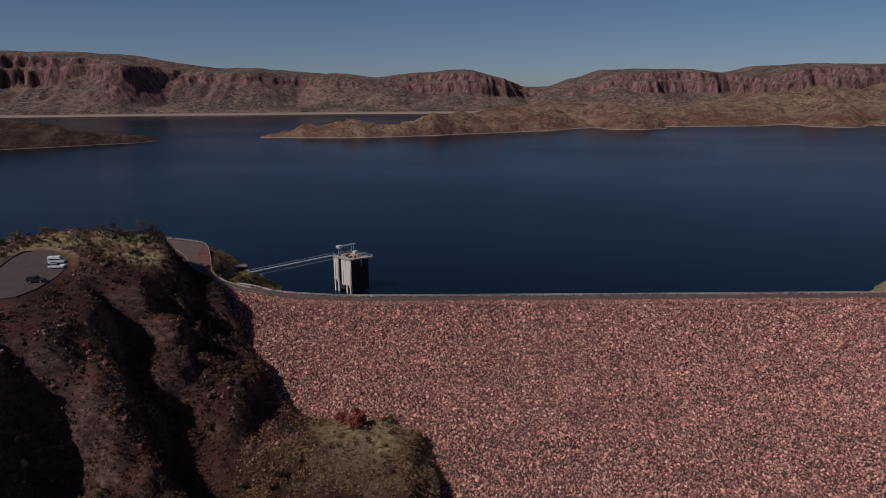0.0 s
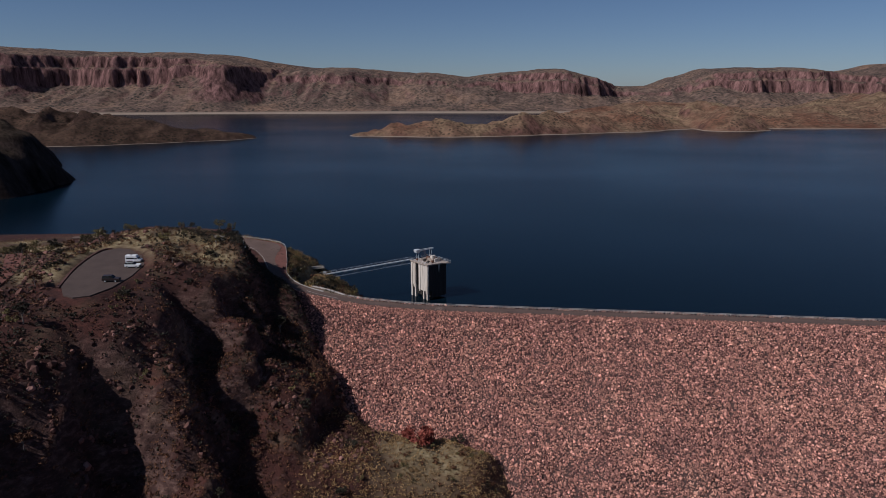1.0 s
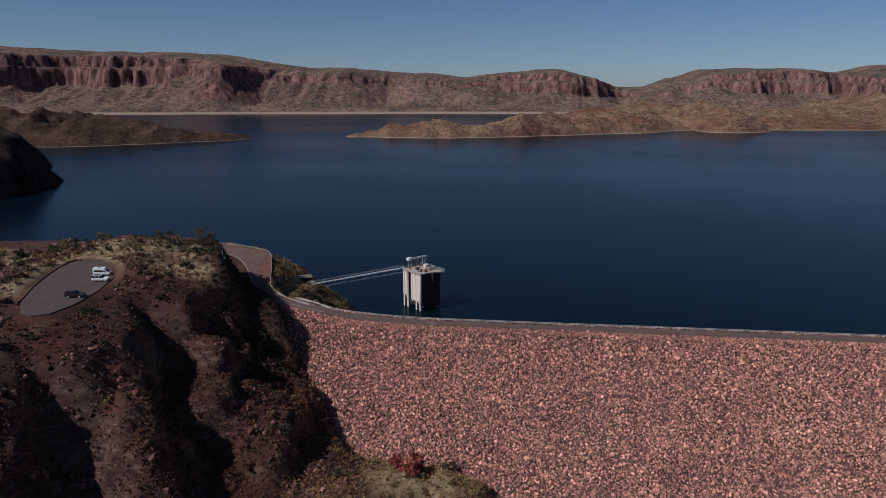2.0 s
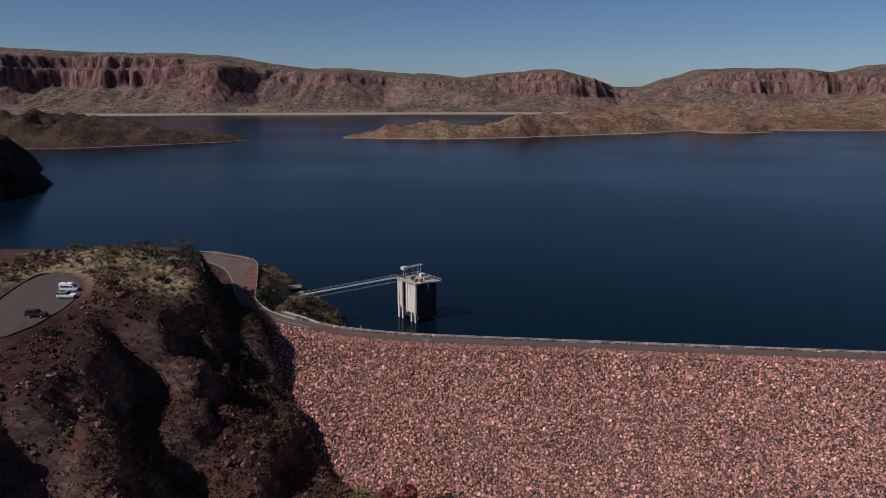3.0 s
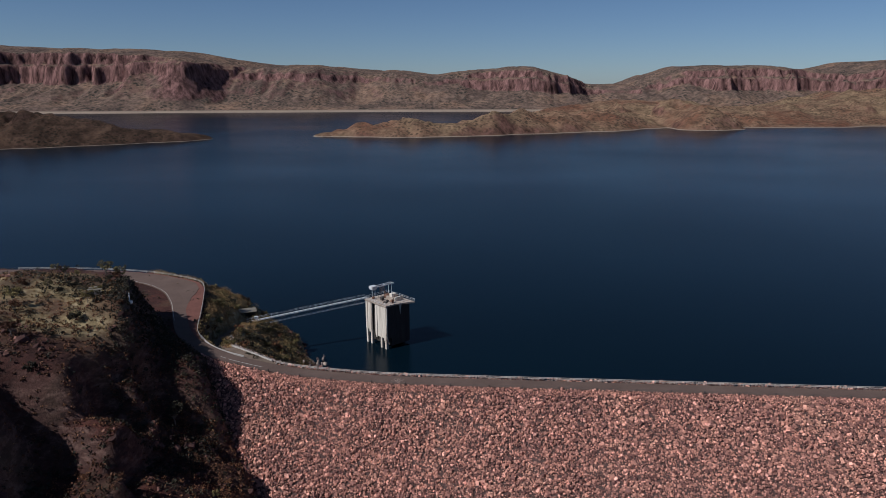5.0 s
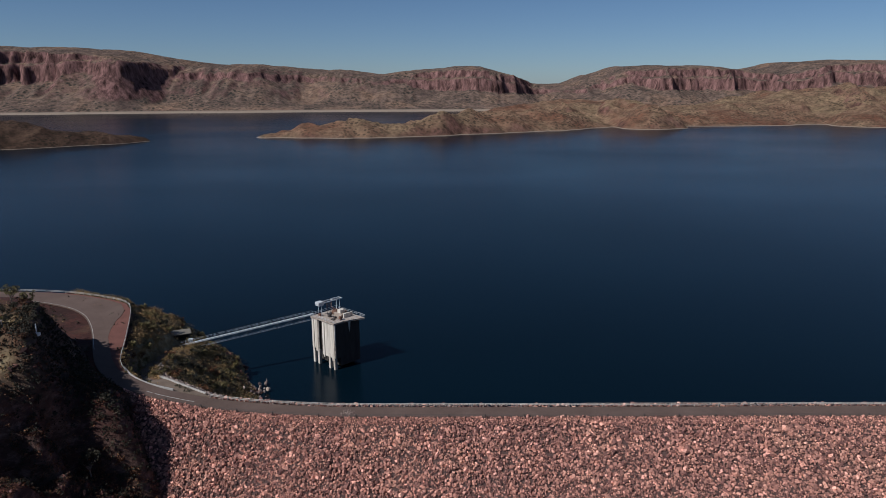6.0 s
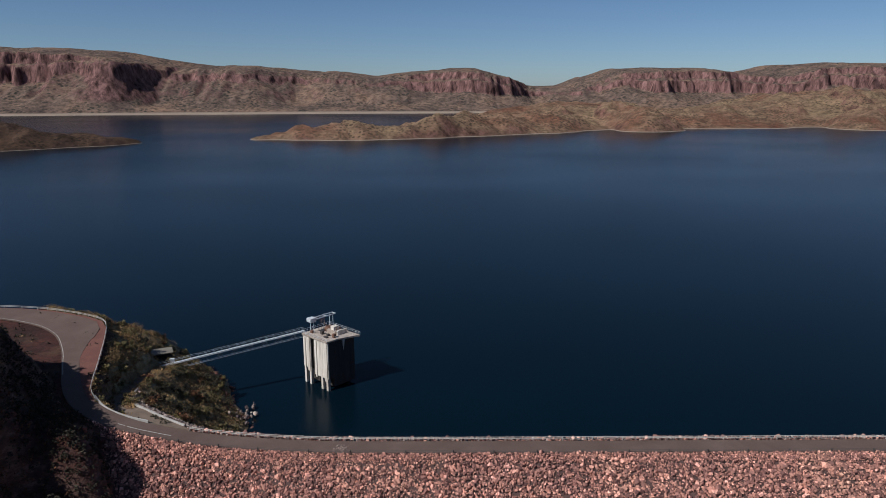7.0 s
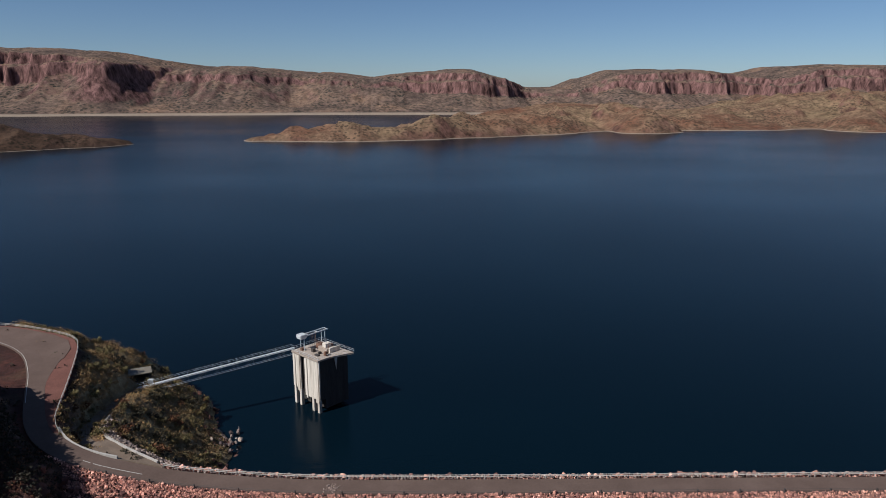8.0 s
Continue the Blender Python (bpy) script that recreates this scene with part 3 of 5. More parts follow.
# ---- the dam ----
def ribbon(name, line, half_l, half_r, lift, thick, material, label="", category="road", kind="structure", parent=None):
    """A slab along a line of points, half_l to the left and half_r to the right of it."""
    bm = bmesh.new()
    rows = []
    for i, p in enumerate(line):
        a, b = line[max(0, i - 1)], line[min(len(line) - 1, i + 1)]
        way = Vector((b.x - a.x, b.y - a.y, 0)).normalized()
        n = Vector((-way.y, way.x, 0))
        rows.append([bm.verts.new(p + n * o + Vector((0, 0, z))) for o, z in ((half_l, lift), (-half_r, lift), (-half_r, lift - thick), (half_l, lift - thick))])
    for r, s in zip(rows[:-1], rows[1:]):
        for k in range(4):
            bm.faces.new((r[k], r[(k + 1) % 4], s[(k + 1) % 4], s[k]))
    bm.faces.new(rows[0][::-1]), bm.faces.new(rows[-1])
    bmesh.ops.recalc_face_normals(bm, faces=bm.faces)
    ob = part(name, bm, material, parent)
    if not parent:
        tagged(ob, label, category, kind=kind)
    return ob


def shifted(line, off, lift=0.0):
    out = []
    for i, p in enumerate(line):
        a, b = line[max(0, i - 1)], line[min(len(line) - 1, i + 1)]
        way = Vector((b.x - a.x, b.y - a.y, 0)).normalized()
        out.append(p + Vector((-way.y, way.x, 0)) * off + Vector((0, 0, lift)))
    return out


# the road runs from the far right end to the left: its left side is downstream
road = ribbon("road", ROAD_LINE, 2.6, 2.6, 0.0, 0.4, M_ASPHALT, "worn brown-grey asphalt road along the dam crest")
DAM_LINE = [p for p in ROAD_LINE if p.x > -86]


def dam_body():
    bm = bmesh.new()
    rows = []
    for i, p in enumerate(DAM_LINE):
        a, b = DAM_LINE[max(0, i - 1)], DAM_LINE[min(len(DAM_LINE) - 1, i + 1)]
        way = Vector((b.x - a.x, b.y - a.y, 0)).normalized()
        n = Vector((-way.y, way.x, 0))
        run = 96.0
        offs = [(2.9 + run, -0.5 - run * FACE_SLOPE), (2.9, -0.5), (-3.2, -0.5), (-3.2 - 48, -0.5 - 48 * 0.8), (0, -90)]
        rows.append([bm.verts.new(p + n * o + Vector((0, 0, z))) for o, z in offs])
    for r, s in zip(rows[:-1], rows[1:]):
        for k in range(5):
            bm.faces.new((r[k], r[(k + 1) % 5], s[(k + 1) % 5], s[k]))
    bmesh.ops.recalc_face_normals(bm, faces=bm.faces)
    return bm


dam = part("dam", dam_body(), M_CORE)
tagged(dam, "rockfill dam embankment faced with loose red stones", "dam", kind="structure")

ICO = bmesh.new()
bmesh.ops.create_icosphere(ICO, subdivisions=1, radius=1.0)
ICO.verts.ensure_lookup_table()
ROUND_V = np.array([v.co[:] for v in ICO.verts])
ROUND_F = np.array([[v.index for v in f.verts] for f in ICO.faces])
ICO.free()


BLOCK_V = np.array([(a, b, c) for a in (-0.72, 0.72) for b in (-0.72, 0.72) for c in (-0.72, 0.72)])
BLOCK_F = np.array([(0, 1, 3, 2), (4, 6, 7, 5), (0, 4, 5, 1), (2, 3, 7, 6), (0, 2, 6, 4), (1, 5, 7, 3)])


def stones(rs, at, size, flat=0.55, rough=0.3, shape_v=None, shape_f=None):
    """Vertices and faces of many irregular stones; at n x 3, size n."""
    n = len(at)
    q = rs.normal(size=(n, 4))
    q /= np.linalg.norm(q, axis=1)[:, None]
    w, x, y, z = q.T
    rot = np.stack([1 - 2 * (y * y + z * z), 2 * (x * y - z * w), 2 * (x * z + y * w), 2 * (x * y + z * w), 1 - 2 * (x * x + z * z), 2 * (y * z - x * w),
                    2 * (x * z - y * w), 2 * (y * z + x * w), 1 - 2 * (x * x + y * y)], 1).reshape(n, 3, 3)
    if shape_v is None:
        v = ROUND_V[None] * (1 + rough * rs.uniform(-1, 1, size=(n, len(ROUND_V), 1)))
        v = np.sign(v) * np.abs(v) ** 0.7
    else:
        v = shape_v[None] + rough * rs.uniform(-1, 1, size=(n, len(shape_v), 3))
    v = v * rs.uniform(flat, 1.2, size=(n, 1, 3))
    v = np.einsum("nij,nkj->nki", rot, v) * size[:, None, None] + at[:, None, :]
    sf, sn = (ROUND_F, len(ROUND_V)) if shape_v is None else (shape_f, len(shape_v))
    f = (sf[None] + (np.arange(n) * sn)[:, None, None]).reshape(-1, sf.shape[1])
    return v.reshape(-1, 3), f


FINE = [p for p in catmull(ROAD, 0.6) if -87 < p.x < 206]
FINE_AT = np.array([p[:] for p in FINE])


def on_face(rs, n, reach):
    """n places spread evenly over the downstream face, and their run from the crest's edge."""
    x, y = rs.uniform(-88, 206, n), rs.uniform(252.5 - reach, 262, n)
    best, z = np.full(n, 1e9), np.zeros(n)
    for px, py, pz in FINE_AT:
        e = (x - px) ** 2 + (y - py) ** 2
        closer = e < best
        best, z = np.where(closer, e, best), np.where(closer, pz, z)
    down = np.sqrt(best) - 2.9
    behind = np.interp(x, FINE_AT[::-1, 0], FINE_AT[::-1, 1])
    keep = (down > -0.2) & (down < reach) & (y < behind) & (side_of(x, y, CONTACT) < 2.5)
    return np.stack([x, y, z - 0.4 - down * FACE_SLOPE], 1)[keep], down[keep]


rs = np.random.RandomState(7)
at, down = on_face(rs, 155000, 72.0)
x = at[:, 0]
size = 0.17 + 0.43 * rs.beta(1.3, 3.0, len(x))
size[rs.rand(len(x)) < 0.02] *= 1.5
at[:, 2] += rs.uniform(-0.1, 0.42, len(x)) + 0.3 * fbm(x, down, 9, 3, 501)
size[down < 2] *= 0.75
near = (x > -30) & (x < 16) & (down > 1) & (down < 12)
pick = np.zeros(len(x), bool)
pick[np.flatnonzero(near)[:290]] = True
v, f = stones(rs, at[~pick], size[~pick], 0.5, 0.3, BLOCK_V, BLOCK_F)
chips, _ = on_face(rs, 36000, 44.0)
v2, f2 = stones(rs, chips + rs.uniform(-0.1, 0.2, chips.shape), rs.uniform(0.12, 0.24, len(chips)), 0.5, 0.3, BLOCK_V, BLOCK_F)
v, f = np.concatenate([v, v2]), np.concatenate([f, f2 + len(v)])
riprap = new("riprap", fast_mesh("riprap", v, f, M_ROCK))
riprap.parent = dam
tagged(riprap, "loose angular red and purple stones", kind="stuff")
NEAR_STONES = (at[pick], size[pick])
shoulder, _ = on_face(rs, 60000, 1.7)
v, f = stones(rs, shoulder + rs.uniform(0.1, 0.4, shoulder.shape) * np.array([0, 0, 1]), rs.uniform(0.1, 0.26, len(shoulder)), 0.5, 0.3, BLOCK_V, BLOCK_F)
edge_stones = new("shoulder_stones", fast_mesh("shoulder_stones", v, f, M_ROCK))
edge_stones.parent = dam
tagged(edge_stones, "fine broken red stone along the road shoulder", kind="stuff")

# rubble along the upstream edge of the crest, and the low guard rail
rs = np.random.RandomState(11)
edge = [p for p in catmull(ROAD, 0.45) if p.x > -66]
pts = np.array([q[:] for q in shifted(edge, -3.3)])
pts = np.repeat(pts, 3, axis=0)
pts += rs.uniform(-1, 1, pts.shape) * np.array([0.4, 0.75, 0.12]) + np.array([0, 0.2, 0.1])
v, f = stones(rs, pts, rs.uniform(0.1, 0.26, len(pts)))
rub = new("rubble", fast_mesh("rubble", v, f, M_RUBBLE))
rub.parent = dam
tagged(rub, "pale loose rubble along the crest", kind="stuff")
rs = np.random.RandomState(12)
pts = []
for p in shifted([q for q in catmull(ROAD, 0.9) if q.x > -66], -4.2):
    for k in range(13):
        pts.append((p.x + rs.uniform(-.6, .6), p.y + k * 1.25 + rs.uniform(-.5, .5), p.z - 0.4 - k * 1.25 * 0.8 + rs.uniform(-.2, .3)))
pts = np.array(pts)
v, f = stones(rs, pts, rs.uniform(0.3, 0.7, len(pts)))
ups = new("upstream_riprap", fast_mesh("upstream_riprap", v, f, M_ROCK))
ups.parent = dam
tagged(ups, "red stones on the water side", kind="stuff")


def guard_rail(line, label, post_gap, height, rail_r, mat_post, mat_rail, post_r=0.09, name="guard_rail", group="guard rails"):
    """A rail on posts; each post is a part."""
    o = line[0]
    g = thing(name, Matrix.Translation(o), label, "guard rail", group)
    bm = bmesh.new()
    rel = [p - o for p in line]
    for z in (height, height * 0.55):
        for a, b in zip(rel[:-1], rel[1:]):
            rod(bm, a + Vector((0, 0, z)), b + Vector((0, 0, z)), rail_r, sides=6)
    part("rail", bm, mat_rail, g)
    bm = bmesh.new()
    rod(bm, (0, 0, -0.5), (0, 0, height + 0.06), post_r, sides=6)
    me = None
    run = 0.0
    for i, p in enumerate(rel):
        run += (p - rel[i - 1]).length if i else post_gap
        if run >= post_gap:
            run = 0.0
            if me is None:
                post = part("post", bm, mat_post, g)
                me = post.data
            else:
                post = new("post", me)
                post.parent = g
            post.location = p
    return g


guard_rail(shifted([p for p in ROAD_LINE if -65 < p.x < 260], -3.0), "pale steel guard rail on the water side of the crest", 5.0, 0.8, 0.07, M_KERB, M_KERB)
guard_rail(shifted([p for p in ROAD_LINE if -80 < p.x < 260], 2.75), "low dark cable fence above the stone face", 8.5, 0.7, 0.025, M_DARKSTEEL, M_DARKSTEEL, 0.16)

# the bend: red gravel verge, kerbs and side path
OUTER = catmull([(-89, 267.4, 26.3), (-92.5, 272.5, 27.0), (-97.5, 287, 27.8), (-103, 302, 28.2), (-107.5, 313, 28.5), (-112, 319.5, 28.6), (-122, 325, 28.7), (-138, 330, 28.9), (-160, 331.5, 29.2), (-190, 329, 29.6)], 3.0)
guard_rail(OUTER, "pale weathered guard rail round the outside of the road bend", 3.2, 0.75, 0.06, M_KERB, M_KERB, 0.09)
inner = [p for p in ROAD_LINE if p.x < -90]
bm = bmesh.new()
a = [bm.verts.new(p + Vector((0, 0, 0.02))) for p in shifted(inner, -1.8)]
b = []
for q in shifted(inner, -1.8):
    near_p = min(OUTER, key=lambda o: (o - q).length)
    b.append(bm.verts.new((near_p.x, near_p.y, near_p.z - 0.1)))
for i in range(len(a) - 1):
    bm.faces.new((a[i], a[i + 1], b[i + 1], b[i]))
bmesh.ops.recalc_face_normals(bm, faces=bm.faces)
tagged(part("gravel_verge", bm, M_GRAVEL), "red gravel verge outside the road bend", "verge", kind="structure")
bm = bmesh.new()
rows = []
for q, p in zip(shifted(inner, -1.7), inner):
    o = min(OUTER, key=lambda w: (w - q).length)
    far = q.lerp(o, 0.86 * float(step(286, 313, p.y)) if p.x > -125 else 0.86)
    rows.append([bm.verts.new(k + Vector((0, 0, h))) for k, h in ((q, 0.045), (far, 0.045), (far, -0.3), (q, -0.3))])
for r, q in zip(rows[:-1], rows[1:]):
    for k in range(4):
        bm.faces.new((r[k], r[(k + 1) % 4], q[(k + 1) % 4], q[k]))
bmesh.ops.recalc_face_normals(bm, faces=bm.faces)
tagged(part("road_widening", bm, M_ASPHALT), "worn brown asphalt widening of the road in the bend", "road", kind="structure")
ribbon("edge_line", shifted([p for p in ROAD_LINE if -170 < p.x < -100], 2.2), 0.07, 0.07, 0.012, 0.008, M_KERB, "faded white line along the road", "road marking")
ribbon("centre_line", shifted([p for p in ROAD_LINE if -82 < p.x < -66], 0.6), 0.1, 0.1, 0.012, 0.008, M_KERB, "faded white centre line on the road", "road marking")

ribbon("side_path", PATH_LINE, 1.5, 1.5, 0.05, 1.4, M_DUST, "narrow dusty path down to the footbridge", "path")
ribbon("kerb", catmull([(-66, 262.2, 22.2), (-73.5, 266.6, 22.6), (-79, 271.0, 22.2), (-84, 276.2, 21.2), (-87.6, 282, 20.2), (-88.8, 288, 19.2), (-90, 293, 18.2)], 1.0), 0.2, 0.2, 0.2, 0.5, M_KERB, "pale stone kerb of the side path", "kerb")
ribbon("kerb", catmull([(-74.5, 262.4, 23.2), (-79, 262.9, 24.0), (-83.5, 264.2, 24.9), (-87, 266.2, 25.7), (-90, 269.2, 26.5)], 1.0), 0.2, 0.2, 0.25, 1.2, M_KERB, "pale stone kerb between road and side path", "kerb")

bm = bmesh.new()
top = [bm.verts.new(q) for q in ((-64, 260.6, 21.95), (-70, 261.4, 22.5), (-75, 262.2, 23.0), (-81, 265.5, 22.75), (-85, 270.2, 21.85), (-82, 273, 21.75), (-78, 270.0, 22.25), (-73, 266.2, 22.45), (-66, 262.0, 22.05))]
bm.faces.new(top)
ext = bmesh.ops.extrude_face_region(bm, geom=list(bm.faces))
for v in [g for g in ext["geom"] if isinstance(g, bmesh.types.BMVert)]:
    v.co.z -= 1.6
bmesh.ops.recalc_face_normals(bm, faces=bm.faces)
tagged(part("path_apron", bm, M_DUST), "dusty paved apron where the side path leaves the road", "path", kind="structure")
rs = np.random.RandomState(14)
pts = []
for p in shifted(catmull([(-62, 261.6, 21.8), (-66, 262.4, 22.2), (-73.5, 266.8, 22.6), (-79, 271.2, 22.2), (-84, 276.4, 21.2), (-87.4, 282, 20.2), (-88.6, 288, 19.2)], 0.4), -0.5):
    for k in range(5):
        out_ = Vector((0.75, 0.66, -0.62)) * k * 0.55
        pts.append((p.x + out_.x + rs.uniform(-.3, .3), p.y + out_.y + rs.uniform(-.3, .3), p.z + out_.z - 0.1 + rs.uniform(-.1, .15)))
pts = np.array(pts)
v, f = stones(rs, pts, rs.uniform(0.12, 0.32, len(pts)), 0.5, 0.3, BLOCK_V, BLOCK_F)
rub2 = new("bank_rubble", fast_mesh("bank_rubble", v, f, M_RUBBLE))
tagged(rub2, "pale loose rubble below the path kerb", "rubble", kind="stuff")

rs = np.random.RandomState(15)
pts = np.array([(-28 + rs.normal() * 1.0, 254.4 + rs.normal() * 0.7, 20.53) for _ in range(90)])
v, f = stones(rs, pts, rs.uniform(0.06, 0.2, len(pts)))
tagged(new("gravel_spill", fast_mesh("gravel_spill", v, f, M_RUBBLE)), "small spill of pale gravel on the crest road", "gravel", kind="stuff")

# car park
bm = prism(bmesh.new(), CAR_PARK, -0.7, 0.0)
for v in bm.verts:
    v.co.z += park_z(v.co.y)
tagged(part("car_park", bm, M_PARK), "grey-brown car park on the hilltop with worn edges", "car park", kind="structure")
ribbon("kerb", catmull([(-133.5, 193, 42.95), (-140.8, 213, 44.2), (-143.6, 230, 45.25), (-141, 233, 45.4)], 2.0), 0.35, 0.35, 0.22, 1.2, M_BOULDER, "low brown stone kerb at the edge of the car park", "kerb")


# ---- intake tower ----
def tower():
    o = Vector((-43.7, 337.0, 0))
    t = thing("intake_tower", Matrix.Translation(o) @ Matrix.Rotation(radians(-42), 4, "Z"), "weathered concrete intake tower standing in the lake", "tower")
    # local x runs along the lit face, local y into the tower
    D, Z0, Z1 = 11.7, 4.2, 17.2
    x0, x1, y0, y1 = -7.0, 6.25, -D / 2, D / 2
    for a, b, z0 in ((x0, x0 + 4.0, Z0 + 1.5), (x0 + 6.0, x1, Z0)):
        bm = box(bmesh.new(), a, b, y0, y0 + 0.5, z0, Z1, 0.06)
        box(bm, a + 0.9, a + 1.5, y0 - 0.3, y0 + 0.05, z0 - 0.5, Z1 - 0.4, 0.04)
        box(bm, b - 1.7, b - 0.3, y0 - 0.22, y0 + 0.05, z0 - 0.9, Z1 - 0.2, 0.04)
        part("wall_panel", bm, M_CONC, t)
        part("slot_cheek", box(bmesh.new(), a + 0.02, b - 0.02, y0 + 0.5, y0 + 2.4, z0, Z1), M_CONCDARK, t, "stained concrete cheek of the gate slot, shade in its dark colour")
    # slot back and shaft get their shade from the dark concrete colour
    part("gate_slot", box(bmesh.new(), x0 + 4.0, x0 + 6.08, y0 + 2.0, y0 + 2.4, 1.0, Z1), M_CONCDARK, t, "back of the gate slot, shade in its dark colour")
    part("gate_guide", box(bmesh.new(), x0 + 4.85, x0 + 5.2, y0 + 0.5, y0 + 0.9, Z0 - 1, Z1 + 0.2), M_DARKSTEEL, t, "dark steel gate guide")
    part("shaft", box(bmesh.new(), x0 + 0.05, x1 - 0.003, y0 + 2.4, y1, 0.9, Z1, 0.05), M_CONCDARK, t, "stained concrete shaft, shade of its sunless side in its colour")
    for u in (x0 + 0.9, x0 + 3.6, x1 - 3.4, x1 - 0.7):
        part("leg", box(bmesh.new(), u - 0.5, u + 0.5, y0 - 0.1, y0 + 0.9, -6, Z0 + 1.4, 0.04), M_CONC, t)
    part("deck", box(bmesh.new(), x0 - 0.1, x1 + 0.15, y0 - 0.4, y1 + 0.2, Z1, Z1 + 0.55, 0.05), M_DECK, t, "stained concrete darkened for shade deck slab")
    bm = prism(bmesh.new(), [(x1 + 0.15, y0 + 4.2), (x1 + 2.9, y1 + 0.2), (x1 + 0.15, y1 + 0.2)], Z1 + 0.02, Z1 + 0.53)
    part("deck_wing", bm, M_DECK, t, "pale concrete wing of the deck")
    bm = bmesh.new()
    vs = [bm.verts.new(p) for p in ((x1 + 0.02, 0.2, Z1), (x1 + 0.02, 1.3, Z1), (x1 + 0.02, 1.1, Z1 - 4.5), (x1 + 0.5, 0.2, Z1), (x1 + 0.5, 1.3, Z1))]
    for q in ((0, 1, 2), (0, 3, 4, 1), (0, 2, 3), (1, 4, 2), (3, 2, 4)):
        bm.faces.new([vs[i] for i in q])
    bmesh.ops.recalc_face_normals(bm, faces=bm.faces)
    part("bracket", bm, M_CONC, t, "tapering concrete bracket")
    zt = Z1 + 0.55
    # plant on the deck
    part("plinth", box(bmesh.new(), -1.0, 3.4, -0.2, 3.2, zt, zt + 1.3, 0.05), M_DECK, t)
    part("winch_house", box(bmesh.new(), 0.4, 2.2, 0.4, 2.6, zt + 1.3, zt + 2.6, 0.05), M_CONC, t, "small pale winch housing")
    part("parapet", box(bmesh.new(), 3.6, 4.1, 0.4, 4.6, zt, zt + 1.6, 0.04), M_CONC, t)
    bm = rod(bmesh.new(), (-2.4, 0.2, zt + 1.0), (-0.9, 1.6, zt + 1.0), 0.75, sides=14)
    part("winch_drum", bm, M_RUST, t, "rusty winch drum", True)
    part("motor", box(bmesh.new(), -3.6, -2.2, 1.6, 3.0, zt, zt + 1.5, 0.08), M_RUST, t, "rusty motor block")
    part("cabinet", box(bmesh.new(), -1.6, -0.4, -2.6, -1.6, zt, zt + 1.2, 0.04), M_DARKSTEEL, t, "dark steel cabinet")
    # gantry frame with white hoist cabin
    for u in (-5.6, -3.8):
        for v_ in (-3.4, 5.0):
            part("gantry_leg", rod(bmesh.new(), (u, v_, zt), (u, v_, zt + 4.6), 0.12, sides=6), M_GALV, t)
        part("gantry_beam", box(bmesh.new(), u - 0.14, u + 0.14, -5.0, 6.4, zt + 4.6, zt + 4.95, 0.03), M_GALV, t)
    for v_ in (-4.8, -1.6, 2.2, 6.2):
        part("gantry_tie", box(bmesh.new(), -5.46, -3.94, v_ - 0.12, v_ + 0.12, zt + 4.65, zt + 4.88), M_GALV, t)
    part("hoist_cabin", box(bmesh.new(), -5.9, -3.5, -4.8, -2.4, zt + 4.0, zt + 5.4, 0.1), M_GALV, t, "pale steel hoist cabin")
    for k in range(5):
        part("stay", rod(bmesh.new(), (-4.7 + 0.5 * k, -1.0 + 0.4 * k, zt), (-4.7, -0.2 + 0.5 * k, zt + 4.6), 0.06, sides=5), M_RUST, t)
    for u, v_, w_, h_ in ((-4.6, -3.6, 1.0, 0.9), (2.6, -3.4, 1.6, 0.4), (4.6, -1.6, 1.0, 1.3), (-0.4, 4.6, 1.4, 1.0), (1.9, -1.9, 0.8, 0.7)):
        part("hatch", box(bmesh.new(), u - w_ / 2, u + w_ / 2, v_ - 0.5, v_ + 0.5, zt, zt + h_, 0.04), M_RUST if h_ > 0.8 else M_DARKSTEEL, t)
    for u in (-3.2, -2.4, 0.2, 3.0):
        part("pipe", rod(bmesh.new(), (u, 0.6, zt), (u + 0.2, 0.9, zt + 2.6), 0.1, sides=7), M_RUST, t)
    # deck railing
    rim = [(x0 - 0.2, y0 - 0.4), (x1 + 0.2, y0 - 0.4), (x1 + 0.3, y0 + 4.2), (x1 + 2.9, y1 + 0.25), (x0 - 0.2, y1 + 0.25), (x0 - 0.2, y0 - 0.4)]
    bm = bmesh.new()
    for (ax, ay), (bx, by) in zip(rim[:-1], rim[1:]):
        for z in (0.55, 1.1):
            rod(bm, (ax, ay, zt + z), (bx, by, zt + z), 0.035, sides=5)
    part("railing", bm, M_GALV, t)
    for (ax, ay), (bx, by) in zip(rim[:-1], rim[1:]):
        n = max(1, int(math.hypot(bx - ax, by - ay) / 2.2))
        for k in range(n):
            p = (ax + (bx - ax) * k / n, ay + (by - ay) * k / n)
            part("railing_post", rod(bmesh.new(), (*p, zt), (*p, zt + 1.12), 0.04, sides=5), M_GALV, t)
    return t


tower()


